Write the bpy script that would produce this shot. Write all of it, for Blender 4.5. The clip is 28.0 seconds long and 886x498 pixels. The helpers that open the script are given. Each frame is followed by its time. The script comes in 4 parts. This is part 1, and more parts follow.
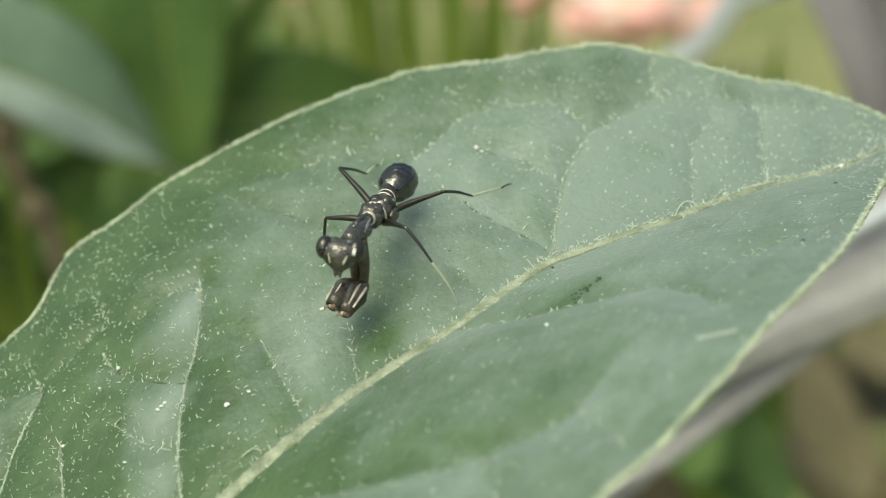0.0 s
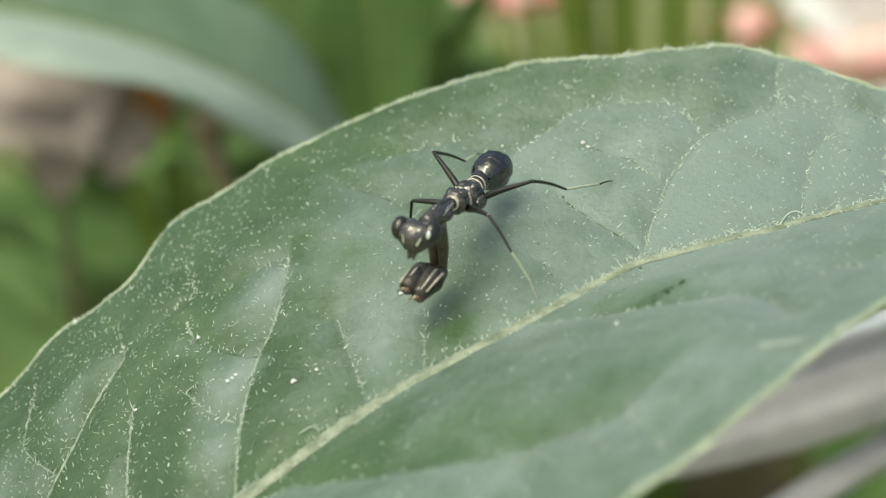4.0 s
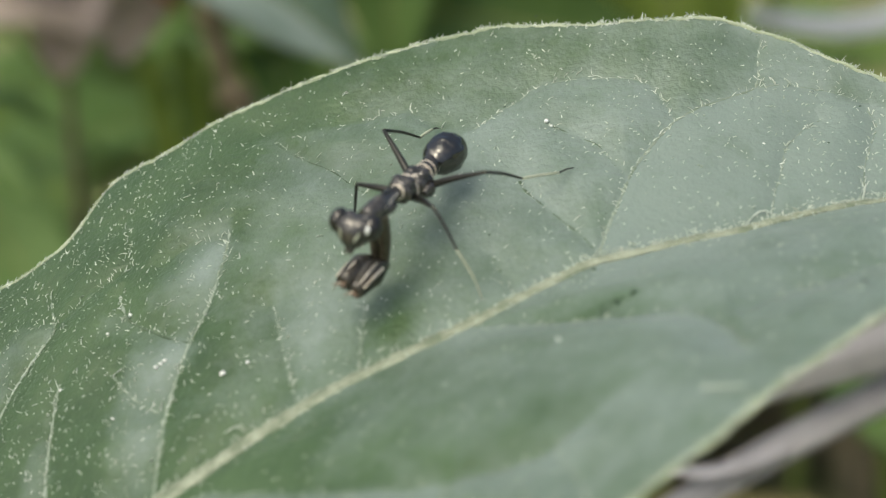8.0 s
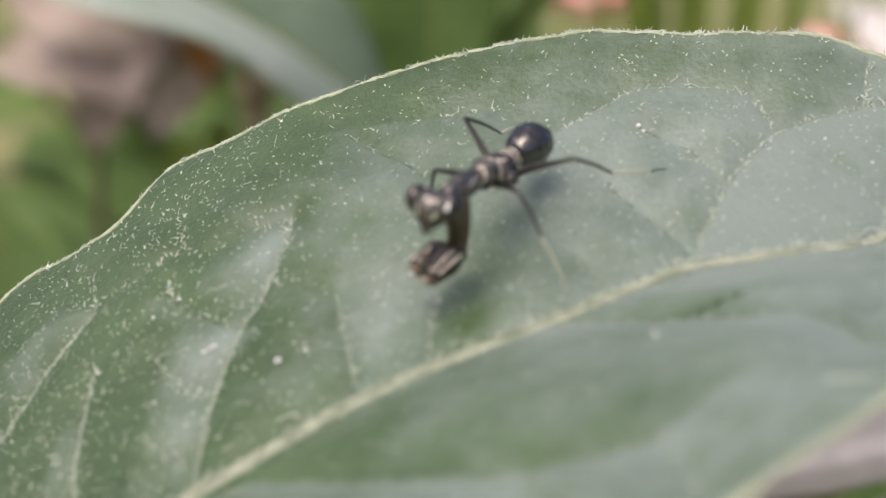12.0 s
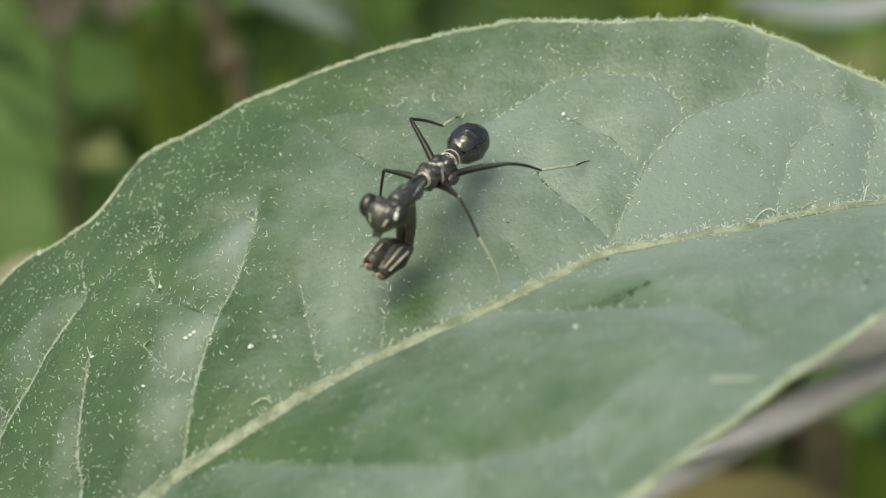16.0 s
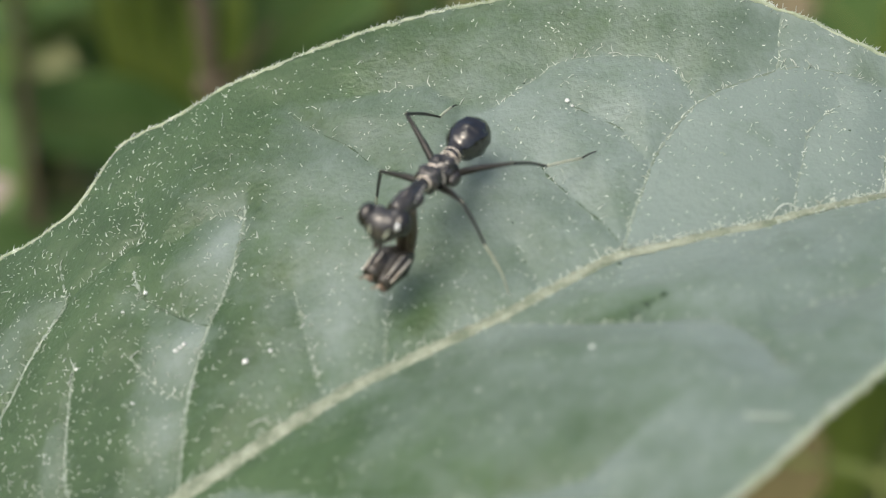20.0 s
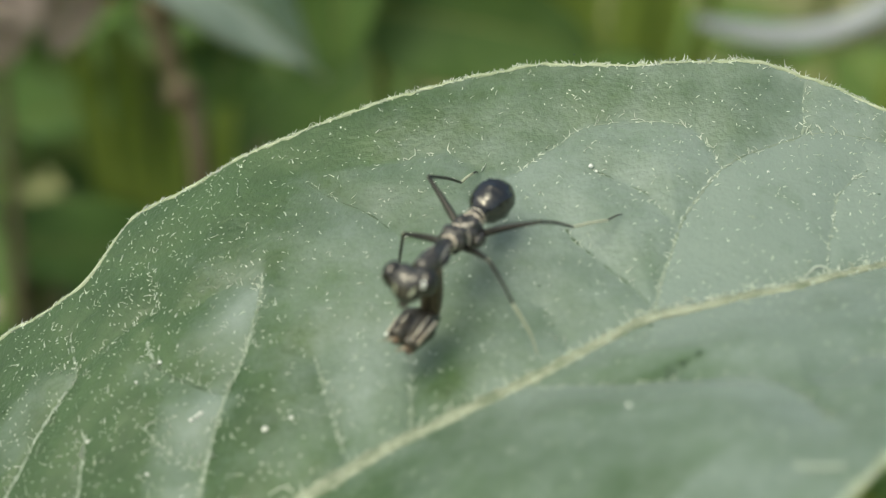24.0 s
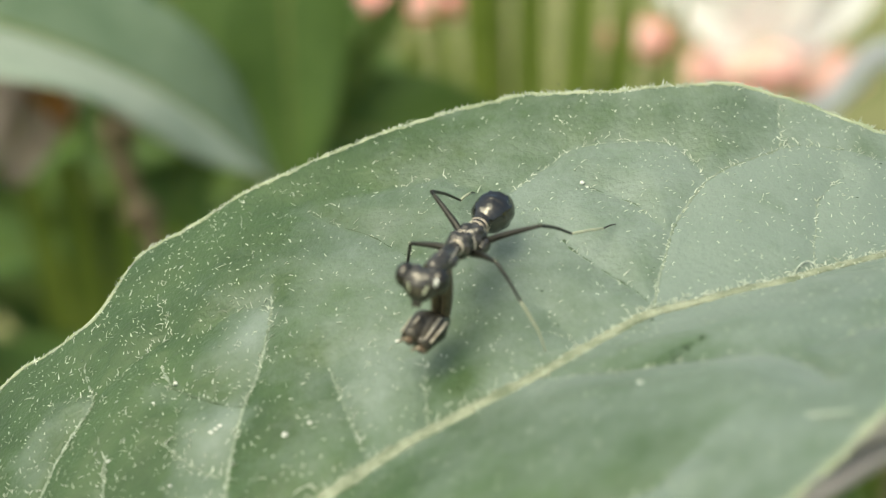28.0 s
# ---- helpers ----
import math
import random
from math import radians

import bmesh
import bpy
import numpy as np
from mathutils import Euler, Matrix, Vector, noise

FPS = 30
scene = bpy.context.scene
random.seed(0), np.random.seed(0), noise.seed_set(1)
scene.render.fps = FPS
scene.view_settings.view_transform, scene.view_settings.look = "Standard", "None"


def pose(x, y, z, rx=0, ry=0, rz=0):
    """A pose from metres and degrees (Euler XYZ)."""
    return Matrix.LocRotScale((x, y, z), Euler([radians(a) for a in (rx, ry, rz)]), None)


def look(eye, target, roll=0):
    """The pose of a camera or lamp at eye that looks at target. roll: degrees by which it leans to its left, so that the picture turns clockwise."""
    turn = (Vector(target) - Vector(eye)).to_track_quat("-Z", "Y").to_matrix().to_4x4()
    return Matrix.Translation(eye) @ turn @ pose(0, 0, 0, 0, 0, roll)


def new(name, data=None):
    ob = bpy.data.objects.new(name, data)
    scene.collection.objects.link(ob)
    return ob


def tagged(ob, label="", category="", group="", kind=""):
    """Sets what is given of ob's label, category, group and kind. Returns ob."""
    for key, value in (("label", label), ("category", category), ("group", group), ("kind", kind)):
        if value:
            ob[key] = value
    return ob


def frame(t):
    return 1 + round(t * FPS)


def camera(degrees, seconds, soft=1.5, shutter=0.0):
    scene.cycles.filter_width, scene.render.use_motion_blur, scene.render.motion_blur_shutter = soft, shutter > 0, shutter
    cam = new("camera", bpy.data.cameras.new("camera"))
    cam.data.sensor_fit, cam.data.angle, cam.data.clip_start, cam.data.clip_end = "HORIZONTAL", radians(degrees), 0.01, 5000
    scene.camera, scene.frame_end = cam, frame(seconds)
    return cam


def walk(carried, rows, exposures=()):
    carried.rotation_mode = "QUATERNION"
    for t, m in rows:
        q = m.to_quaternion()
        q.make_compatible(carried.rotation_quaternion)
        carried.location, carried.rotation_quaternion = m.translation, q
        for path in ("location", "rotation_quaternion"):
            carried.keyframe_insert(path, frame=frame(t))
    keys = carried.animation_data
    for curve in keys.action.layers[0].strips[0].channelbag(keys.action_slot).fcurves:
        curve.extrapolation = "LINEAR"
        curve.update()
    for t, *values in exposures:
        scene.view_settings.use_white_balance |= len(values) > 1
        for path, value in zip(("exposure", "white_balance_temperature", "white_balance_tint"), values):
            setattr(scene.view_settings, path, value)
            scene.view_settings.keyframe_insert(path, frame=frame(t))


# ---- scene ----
cam = camera(31.0, 28.0, soft=1.1)
cam.data.dof.use_dof = True
cam.data.dof.focus_distance = 0.056
cam.data.dof.aperture_fstop = 52.0

# seconds, place in millimetres, turn in degrees
PATH = [
    (0, -5.20, -50.69, 272.12, 66.13, 4.69, -9.71), (0.5, -4.78, -50.55, 270.16, 68.46, 3.91, -9.28),
    (1, -3.65, -50.50, 268.25, 70.33, 3.68, -8.33), (1.5, -4.16, -50.60, 266.41, 69.86, 3.16, -7.22),
    (2, -3.20, -51.05, 266.61, 70.18, 3.35, -4.75), (2.5, -2.60, -51.42, 267.60, 70.15, 3.27, -2.63),
    (4.5, 0.45, -48.42, 270.10, 65.95, 4.21, -0.48), (5, 1.08, -46.70, 269.95, 63.98, 4.44, -0.45),
    (5.5, 0.14, -47.30, 271.13, 63.44, 4.25, -0.41), (6, -0.95, -48.16, 272.30, 63.04, 4.19, 0.32),
    (6.5, -1.04, -49.78, 273.85, 62.51, 4.03, 0.48), (7, 0.13, -49.46, 273.99, 62.63, 3.84, -0.21),
    (7.5, 1.33, -47.51, 273.01, 62.56, 3.82, 0.97), (8, 2.12, -45.66, 272.11, 63.22, 2.15, 0.96),
    (8.5, 4.03, -44.63, 270.12, 64.30, 1.07, 1.67), (9, 3.29, -45.17, 270.62, 65.21, 0.08, 2.38),
    (9.5, 2.02, -45.02, 270.03, 67.27, -0.71, 2.73), (10, 0.50, -43.75, 268.07, 68.30, -0.74, 3.54),
    (10.5, -0.58, -43.82, 265.79, 69.29, -1.35, 4.15), (11, -0.13, -43.82, 265.01, 70.14, -2.05, 3.46),
    (11.5, 1.38, -44.30, 265.92, 68.37, -1.65, 3.66), (12, 0.02, -43.78, 266.86, 67.58, -1.19, 3.06),
    (12.5, -0.41, -45.24, 267.76, 67.86, -1.14, 3.23), (13, -0.27, -46.31, 267.59, 68.00, -1.10, 3.07),
    (13.5, 1.42, -41.83, 269.25, 65.24, -0.12, 3.65), (15.5, 1.40, -49.50, 272.56, 64.02, -0.07, 1.55),
    (16, 0.64, -47.60, 273.89, 61.96, -0.02, 1.05), (16.5, 0.05, -46.81, 275.47, 60.80, -0.02, 0.39),
    (17, 0.00, -45.47, 276.25, 59.98, 0.00, 0.01), (17.5, 0.28, -44.93, 277.23, 60.37, 0.21, -0.23),
    (18, 0.48, -48.00, 279.65, 60.84, 0.10, -0.36), (18.5, -0.08, -48.30, 279.83, 59.83, 0.03, -0.37),
    (19, -1.26, -46.82, 279.06, 58.56, 0.07, -0.28), (19.5, -1.44, -45.11, 276.80, 58.02, 0.17, -0.13),
    (20, -0.80, -43.29, 275.73, 58.02, 0.06, -0.70), (20.5, -0.59, -44.26, 276.37, 58.75, -0.02, -1.04),
    (21, -0.17, -45.13, 277.75, 60.93, 0.07, -0.93), (21.5, -0.38, -45.90, 278.08, 61.42, -0.02, -1.02),
    (23.5, -1.92, -44.40, 275.06, 61.86, -0.57, -2.46), (24, -2.13, -43.16, 273.15, 62.76, -0.02, -1.36),
    (24.5, -1.66, -45.46, 273.36, 62.39, 0.28, -1.79), (25, -1.99, -42.80, 271.58, 62.05, 0.55, -1.62),
    (25.5, -0.55, -44.47, 273.08, 63.30, 0.68, -1.58), (26, -1.64, -48.10, 275.27, 63.93, 0.36, -2.23),
    (26.5, -3.00, -46.75, 273.03, 64.39, 0.92, -2.17), (27, -2.71, -47.86, 272.02, 65.73, 0.88, -2.99),
    (27.5, -3.12, -47.28, 270.70, 67.05, 1.28, -3.50), (28, -4.20, -46.66, 270.24, 67.73, 1.32, -4.08),
]
MM = 0.001
walk(cam, [(t, pose(x * MM, y * MM, z * MM, a, b, c)) for t, x, y, z, a, b, c in PATH],
     exposures=[(0, 0.59, 6640, -13), (2.5, 0.67, 6380, -15), (5, 0.52, 6370, -1), (6, 0.45, 6220, 3), (7, 0.44, 6370, -1), (8, 0.44, 6300, 0), (9, 0.44, 6670, -5),
                (10, 0.53, 5920, 24), (11, 0.61, 6090, 29), (12, 0.56, 6420, 15), (13, 0.54, 6120, 20), (16, 0.44, 6670, -9), (18, 0.44, 6400, -3), (19, 0.45, 6370, -7),
                (20, 0.49, 6130, 5), (21, 0.46, 6180, 6), (24, 0.48, 6520, -8), (25, 0.48, 6670, -10), (26, 0.54, 7150, -15), (27, 0.59, 7000, -12), (28, 0.70, 6880, -9)])

# ---- light: a bright hazy sky with a soft sun from behind the leaf ----
world = bpy.data.worlds.new("sky")
scene.world = world
world.use_nodes = True
wn = world.node_tree.nodes
sky = wn.new("ShaderNodeTexSky")
sky.sky_type = "NISHITA"
sky.sun_disc = False
sky.sun_elevation = radians(63)
sky.sun_rotation = radians(228)
sky.air_density, sky.dust_density, sky.ozone_density = 0.6, 7.0, 0.3
world.node_tree.links.new(sky.outputs["Color"], wn["Background"].inputs["Color"])
wn["Background"].inputs["Strength"].default_value = 0.15
sun = new("sun", bpy.data.lights.new("sun", "SUN"))
sun.data.energy, sun.data.angle, sun.data.color = 0.3, radians(45), (1.0, 0.95, 0.86)
sun.matrix_world = look((-0.4, -0.2, 1.5), (0, 0, 0))


# ---- materials ----
def ramp(nt, fac, stops):
    r = nt.nodes.new("ShaderNodeValToRGB")
    while len(r.color_ramp.elements) < len(stops):
        r.color_ramp.elements.new(0.5)
    for e, (p, c) in zip(r.color_ramp.elements, stops):
        e.position, e.color = p, (*c, 1)
    nt.links.new(fac, r.inputs["Fac"])
    return r.outputs["Color"]


def noise_tex(nt, scale, detail=4.0, rough=0.6, kind="ShaderNodeTexNoise"):
    co = nt.nodes.new("ShaderNodeTexCoord")
    n = nt.nodes.new(kind)
    n.inputs["Scale"].default_value = scale
    if kind == "ShaderNodeTexNoise":
        n.inputs["Detail"].default_value, n.inputs["Roughness"].default_value = detail, rough
    nt.links.new(co.outputs["Object"], n.inputs["Vector"])
    return n


def material(name, dark, light, scale=300.0, rough=0.6, spec=0.4, bump=0.0, bump_scale=3000.0, fine=None, metal=0.0, trans=0.0, sheen=0.0, coat=0.0, ends=(0.5, 0.95)):
    """A two-scale mottled surface; dark and light are the ends of its colour."""
    m = bpy.data.materials.new(name)
    m.use_nodes = True
    nt = m.node_tree
    b = nt.nodes["Principled BSDF"]
    big, small = noise_tex(nt, scale), noise_tex(nt, fine or scale * 7, 3.0)
    mix = nt.nodes.new("ShaderNodeMath")
    mix.operation = "MULTIPLY_ADD"
    nt.links.new(small.outputs["Fac"], mix.inputs[0])
    mix.inputs[1].default_value = 0.45
    nt.links.new(big.outputs["Fac"], mix.inputs[2])
    col = ramp(nt, mix.outputs[0], [(ends[0], dark), (ends[1], light)])
    nt.links.new(col, b.inputs["Base Color"])
    b.inputs["Roughness"].default_value = rough
    b.inputs["Specular IOR Level"].default_value = spec
    b.inputs["Metallic"].default_value = metal
    b.inputs["Sheen Weight"].default_value = sheen
    b.inputs["Coat Weight"].default_value = coat
    if bump:
        bn = nt.nodes.new("ShaderNodeBump")
        bn.inputs["Strength"].default_value = bump
        bn.inputs["Distance"].default_value = 0.0001
        nt.links.new(noise_tex(nt, bump_scale, 3.0).outputs["Fac"], bn.inputs["Height"])
        nt.links.new(bn.outputs["Normal"], b.inputs["Normal"])
    if trans:
        t = nt.nodes.new("ShaderNodeBsdfTranslucent")
        nt.links.new(col, t.inputs["Color"])
        mx = nt.nodes.new("ShaderNodeMixShader")
        mx.inputs[0].default_value = trans
        nt.links.new(b.outputs[0], mx.inputs[1])
        nt.links.new(t.outputs[0], mx.inputs[2])
        nt.links.new(mx.outputs[0], nt.nodes["Material Output"].inputs["Surface"])
    return m


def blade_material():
    """Leaf green under a patchy glaucous bloom with painted sheen and shade, blotches, a net of small veins and a fine
    grain.
    """
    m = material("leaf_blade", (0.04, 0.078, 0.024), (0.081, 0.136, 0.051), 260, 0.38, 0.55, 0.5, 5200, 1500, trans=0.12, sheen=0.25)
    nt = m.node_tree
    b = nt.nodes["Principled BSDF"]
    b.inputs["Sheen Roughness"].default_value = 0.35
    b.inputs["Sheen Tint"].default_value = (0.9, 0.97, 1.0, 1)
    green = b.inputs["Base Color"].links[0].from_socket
    bloom_light = nt.nodes.new("ShaderNodeAttribute")
    bloom_light.attribute_name = "bloom_light"
    mottled = nt.nodes.new("ShaderNodeMath")
    mottled.operation = "MULTIPLY_ADD"
    nt.links.new(noise_tex(nt, 620, 9.0, 0.74).outputs["Fac"], mottled.inputs[0])
    mottled.inputs[1].default_value = 1.0
    nt.links.new(bloom_light.outputs["Fac"], mottled.inputs[2])
    fac = ramp(nt, mottled.outputs[0], [(0.4, (0, 0, 0)), (1.08, (1, 1, 1))])
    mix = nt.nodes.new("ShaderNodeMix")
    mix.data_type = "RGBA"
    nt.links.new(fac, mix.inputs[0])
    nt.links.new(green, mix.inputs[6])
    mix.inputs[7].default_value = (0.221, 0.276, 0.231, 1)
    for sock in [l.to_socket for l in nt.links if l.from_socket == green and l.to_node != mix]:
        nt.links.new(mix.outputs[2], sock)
    # the net of small veins
    net = noise_tex(nt, 1050, kind="ShaderNodeTexVoronoi")
    net.feature = "DISTANCE_TO_EDGE"
    groove = ramp(nt, net.outputs["Distance"], [(0.0, (0, 0, 0)), (0.12, (1, 1, 1))])
    fine = b.inputs["Normal"].links[0].from_node
    bn = nt.nodes.new("ShaderNodeBump")
    bn.inputs["Strength"].default_value, bn.inputs["Distance"].default_value = 0.12, 0.00006
    nt.links.new(groove, bn.inputs["Height"])
    nt.links.new(bn.outputs["Normal"], fine.inputs["Normal"])
    return m


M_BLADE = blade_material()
M_VEIN = material("leaf_vein", (0.13, 0.175, 0.11), (0.33, 0.38, 0.3), 900, 0.55, 0.4, 0.3, 4000)
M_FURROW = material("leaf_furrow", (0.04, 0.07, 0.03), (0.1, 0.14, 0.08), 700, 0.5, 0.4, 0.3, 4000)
M_RIB = material("leaf_midrib", (0.1, 0.13, 0.072), (0.385, 0.41, 0.3), 1300, 0.6, 0.4, 1.0, 3000)
M_MARGIN = material("leaf_margin", (0.24, 0.29, 0.17), (0.46, 0.5, 0.35), 1100, 0.55, 0.4, 0.3, 4000)
M_HAIR = material("leaf_hair", (0.24, 0.29, 0.2), (0.72, 0.76, 0.66), 1500, 0.45, 0.4)
M_SPECK = material("pale_grain", (0.6, 0.62, 0.55), (0.85, 0.85, 0.8), 4000, 0.5, 0.5)
M_DARKSPECK = material("dark_grain", (0.02, 0.045, 0.024), (0.065, 0.1, 0.055), 4000, 0.6, 0.4)
M_ABDOMEN = material("black_cuticle", (0.003, 0.003, 0.003), (0.009, 0.008, 0.007), 1500, 0.07, 1.0, 0.9, 1300)
M_BODY = material("dark_cuticle", (0.003, 0.003, 0.0025), (0.085, 0.076, 0.066), 2000, 0.17, 0.8, 0.8, 2600, ends=(0.5, 1.0))
M_HEAD = material("grey_cuticle", (0.003, 0.003, 0.0025), (0.1, 0.092, 0.082), 2000, 0.19, 0.8, 0.8, 2600, ends=(0.5, 1.0))
# pale plate edge, lightened further to paint in its sheen
M_PLATESHEEN = material("plate_edge_sheen", (0.02, 0.019, 0.017), (0.34, 0.32, 0.28), 2200, 0.3, 0.6, 0.6, 2600, ends=(0.45, 0.95))
M_EYE = material("dark_eye", (0.005, 0.005, 0.004), (0.02, 0.018, 0.016), 3000, 0.2, 0.6)
M_CREAM = material("cream_band", (0.32, 0.26, 0.19), (0.8, 0.72, 0.58), 2600, 0.5, 0.4)
M_LEG = material("dark_leg", (0.004, 0.004, 0.0035), (0.022, 0.021, 0.017), 2500, 0.35, 0.5)
M_COXA = material("olive_brown_leg", (0.04, 0.034, 0.018), (0.13, 0.11, 0.065), 2500, 0.4, 0.5)
M_TARSUS = material("pale_leg", (0.34, 0.36, 0.24), (0.56, 0.57, 0.43), 3000, 0.5, 0.4)
M_FEMUR = material("grey_brown_foreleg", (0.004, 0.004, 0.003), (0.11, 0.095, 0.072), 1900, 0.26, 0.7, 0.8, 2600, ends=(0.5, 1.0))
M_ORANGE = material("orange_claw", (0.06, 0.038, 0.024), (0.3, 0.2, 0.13), 3000, 0.4, 0.5)
for shiny in (M_ABDOMEN, M_BODY, M_HEAD, M_EYE, M_LEG, M_FEMUR):
    shiny.node_tree.nodes["Principled BSDF"].inputs["Specular Tint"].default_value = (1.0, 0.96, 0.88, 1)
for shiny, ior in ((M_ABDOMEN, 1.62), (M_BODY, 1.6), (M_HEAD, 1.6), (M_EYE, 1.6)):
    shiny.node_tree.nodes["Principled BSDF"].inputs["IOR"].default_value = ior
M_SOIL = material("garden_soil", (0.14, 0.155, 0.06), (0.27, 0.27, 0.125), 14, 0.9, 0.2, fine=140)
# lit and shaded tone of one folded leaf, painted as two materials
M_LITLEAF = material("lit_leaf_half", (0.24, 0.31, 0.23), (0.46, 0.52, 0.43), 60, 0.5, 0.4, trans=0.15)
M_SHADELEAF = material("shaded_leaf_half", (0.115, 0.18, 0.1), (0.225, 0.3, 0.195), 60, 0.5, 0.4, trans=0.15)
M_GARDENLEAF = material("garden_leaf", (0.085, 0.155, 0.035), (0.165, 0.26, 0.075), 40, 0.55, 0.3, trans=0.3)
M_DARKLEAF = material("dark_green_leaf", (0.06, 0.118, 0.024), (0.122, 0.2, 0.05), 40, 0.55, 0.3, trans=0.3)
M_MIDLEAF = material("mid_green_leaf", (0.1, 0.175, 0.035), (0.19, 0.275, 0.07), 40, 0.55, 0.3, trans=0.35)
M_BRIGHT = material("yellow_green_blade", (0.19, 0.275, 0.045), (0.33, 0.41, 0.095), 50, 0.55, 0.3, trans=0.4)
M_STEM = material("green_stem", (0.1, 0.15, 0.03), (0.22, 0.25, 0.08), 120, 0.6, 0.3)
M_TWIG = material("brown_twig", (0.08, 0.065, 0.035), (0.2, 0.165, 0.11), 120, 0.8, 0.2)
M_DRY = material("dry_grey_blade", (0.32, 0.305, 0.31), (0.5, 0.48, 0.485), 80, 0.6, 0.4, trans=0.2)
M_PALEDRY = material("pale_grey_strip", (0.40, 0.43, 0.455), (0.58, 0.61, 0.635), 80, 0.6, 0.4, trans=0.2)
M_LAVENDER = material("dull_lavender_blade", (0.2, 0.18, 0.2), (0.34, 0.31, 0.33), 70, 0.65, 0.4, trans=0.1)
M_DRYBROWN = material("dry_brown_leaf", (0.32, 0.25, 0.205), (0.54, 0.45, 0.385), 60, 0.7, 0.3, trans=0.1)
M_OLIVEDRY = material("olive_brown_leaf", (0.07, 0.062, 0.022), (0.17, 0.145, 0.055), 60, 0.7, 0.3, trans=0.15)
M_TAN = material("tan_leaf", (0.15, 0.125, 0.065), (0.27, 0.225, 0.13), 60, 0.7, 0.3, trans=0.15)
M_RUST = material("rust_leaf", (0.22, 0.09, 0.02), (0.4, 0.2, 0.06), 80, 0.7, 0.3)
M_PINK = material("pink_petal", (0.92, 0.4, 0.36), (0.95, 0.58, 0.53), 60, 0.5, 0.3, trans=0.25)
M_PALEPINK = material("pale_pink_petal", (0.93, 0.48, 0.43), (0.96, 0.7, 0.63), 60, 0.5, 0.3, trans=0.25)
M_WHITE = material("white_petal", (0.95, 0.94, 0.91), (0.98, 0.98, 0.96), 60, 0.5, 0.3, trans=0.2)


# ---- building helpers ----
def V(x, y, z):
    return Vector((x, y, z)) * MM


def thing(name, at, label, category, group="", kind=""):
    e = new(name)
    e.empty_display_size = 0.002
    e.location = at
    return tagged(e, label, category, group, kind)


def part(name, bm, mat, parent, label="", smooth=True, origin=None):
    """Links a bmesh, given in world space, as one mesh object under a thing or a part."""
    me = bpy.data.meshes.new(name)
    where = at_of(parent) if origin is None else origin
    for v in bm.verts:
        v.co -= where
    bm.to_mesh(me)
    bm.free()
    return link(name, me, mat, parent, label, smooth, where)


def link(name, me, mat, parent, label="", smooth=True, where=None):
    if smooth:
        me.polygons.foreach_set("use_smooth", [True] * len(me.polygons))
    me.materials.append(mat)
    ob = new(name, me)
    if parent is not None:
        ob.parent = parent
        ob.location = (where - at_of(parent)) if where is not None else (0, 0, 0)
    elif where is not None:
        ob.location = where
    if label:
        tagged(ob, label)
    return ob


def at_of(ob):
    at = Vector((0, 0, 0))
    while ob is not None:
        at += ob.location
        ob = ob.parent
    return at


def tube(points, radii, sides=10, flat=1.0, cap=True, bm=None):
    """A round-ended tube through points with a radius at each; flat squeezes it along its own up axis."""
    bm = bm or bmesh.new()
    pts = [Vector(p) for p in points]
    rings, up = [], Vector((0, 0, 1))
    for i, p in enumerate(pts):
        d = (pts[min(i + 1, len(pts) - 1)] - pts[max(i - 1, 0)]).normalized()
        side = d.cross(up)
        if side.length < 1e-4:
            side = d.cross(Vector((0, 1, 0)))
        side.normalize()
        above = side.cross(d)
        r = radii[i]
        rings.append([bm.verts.new(p + side * (r * math.cos(a)) + above * (r * flat * math.sin(a)))
                      for a in (2 * math.pi * k / sides for k in range(sides))])
    for a, b in zip(rings, rings[1:]):
        for k in range(sides):
            bm.faces.new((a[k], a[(k + 1) % sides], b[(k + 1) % sides], b[k]))
    if cap:
        for ring, flip in ((rings[0], True), (rings[-1], False)):
            bm.faces.new(list(reversed(ring)) if flip else ring)
    bmesh.ops.recalc_face_normals(bm, faces=bm.faces)
    return bm


def smooth_line(points, steps=6):
    """Catmull-Rom through the points."""
    p = [Vector(q) for q in points]
    p = [p[0] * 2 - p[1]] + p + [p[-1] * 2 - p[-2]]
    out = []
    for i in range(1, len(p) - 2):
        for k in range(steps):
            t = k / steps
            out.append(0.5 * (2 * p[i] + (p[i + 1] - p[i - 1]) * t + (2 * p[i - 1] - 5 * p[i] + 4 * p[i + 1] - p[i + 2]) * t * t
                              + (3 * p[i] - p[i - 1] - 3 * p[i + 1] + p[i + 2]) * t ** 3))
    return out + [p[-2]]


def limb(points, radii, sides=10, steps=6, flat=1.0):
    """A tube bent smoothly through points in millimetres, radii in millimetres."""
    line = smooth_line([V(*q) for q in points], steps)
    r = np.interp(np.linspace(0, len(radii) - 1, len(line)), range(len(radii)), radii) * MM
    return tube(line, r, sides, flat)


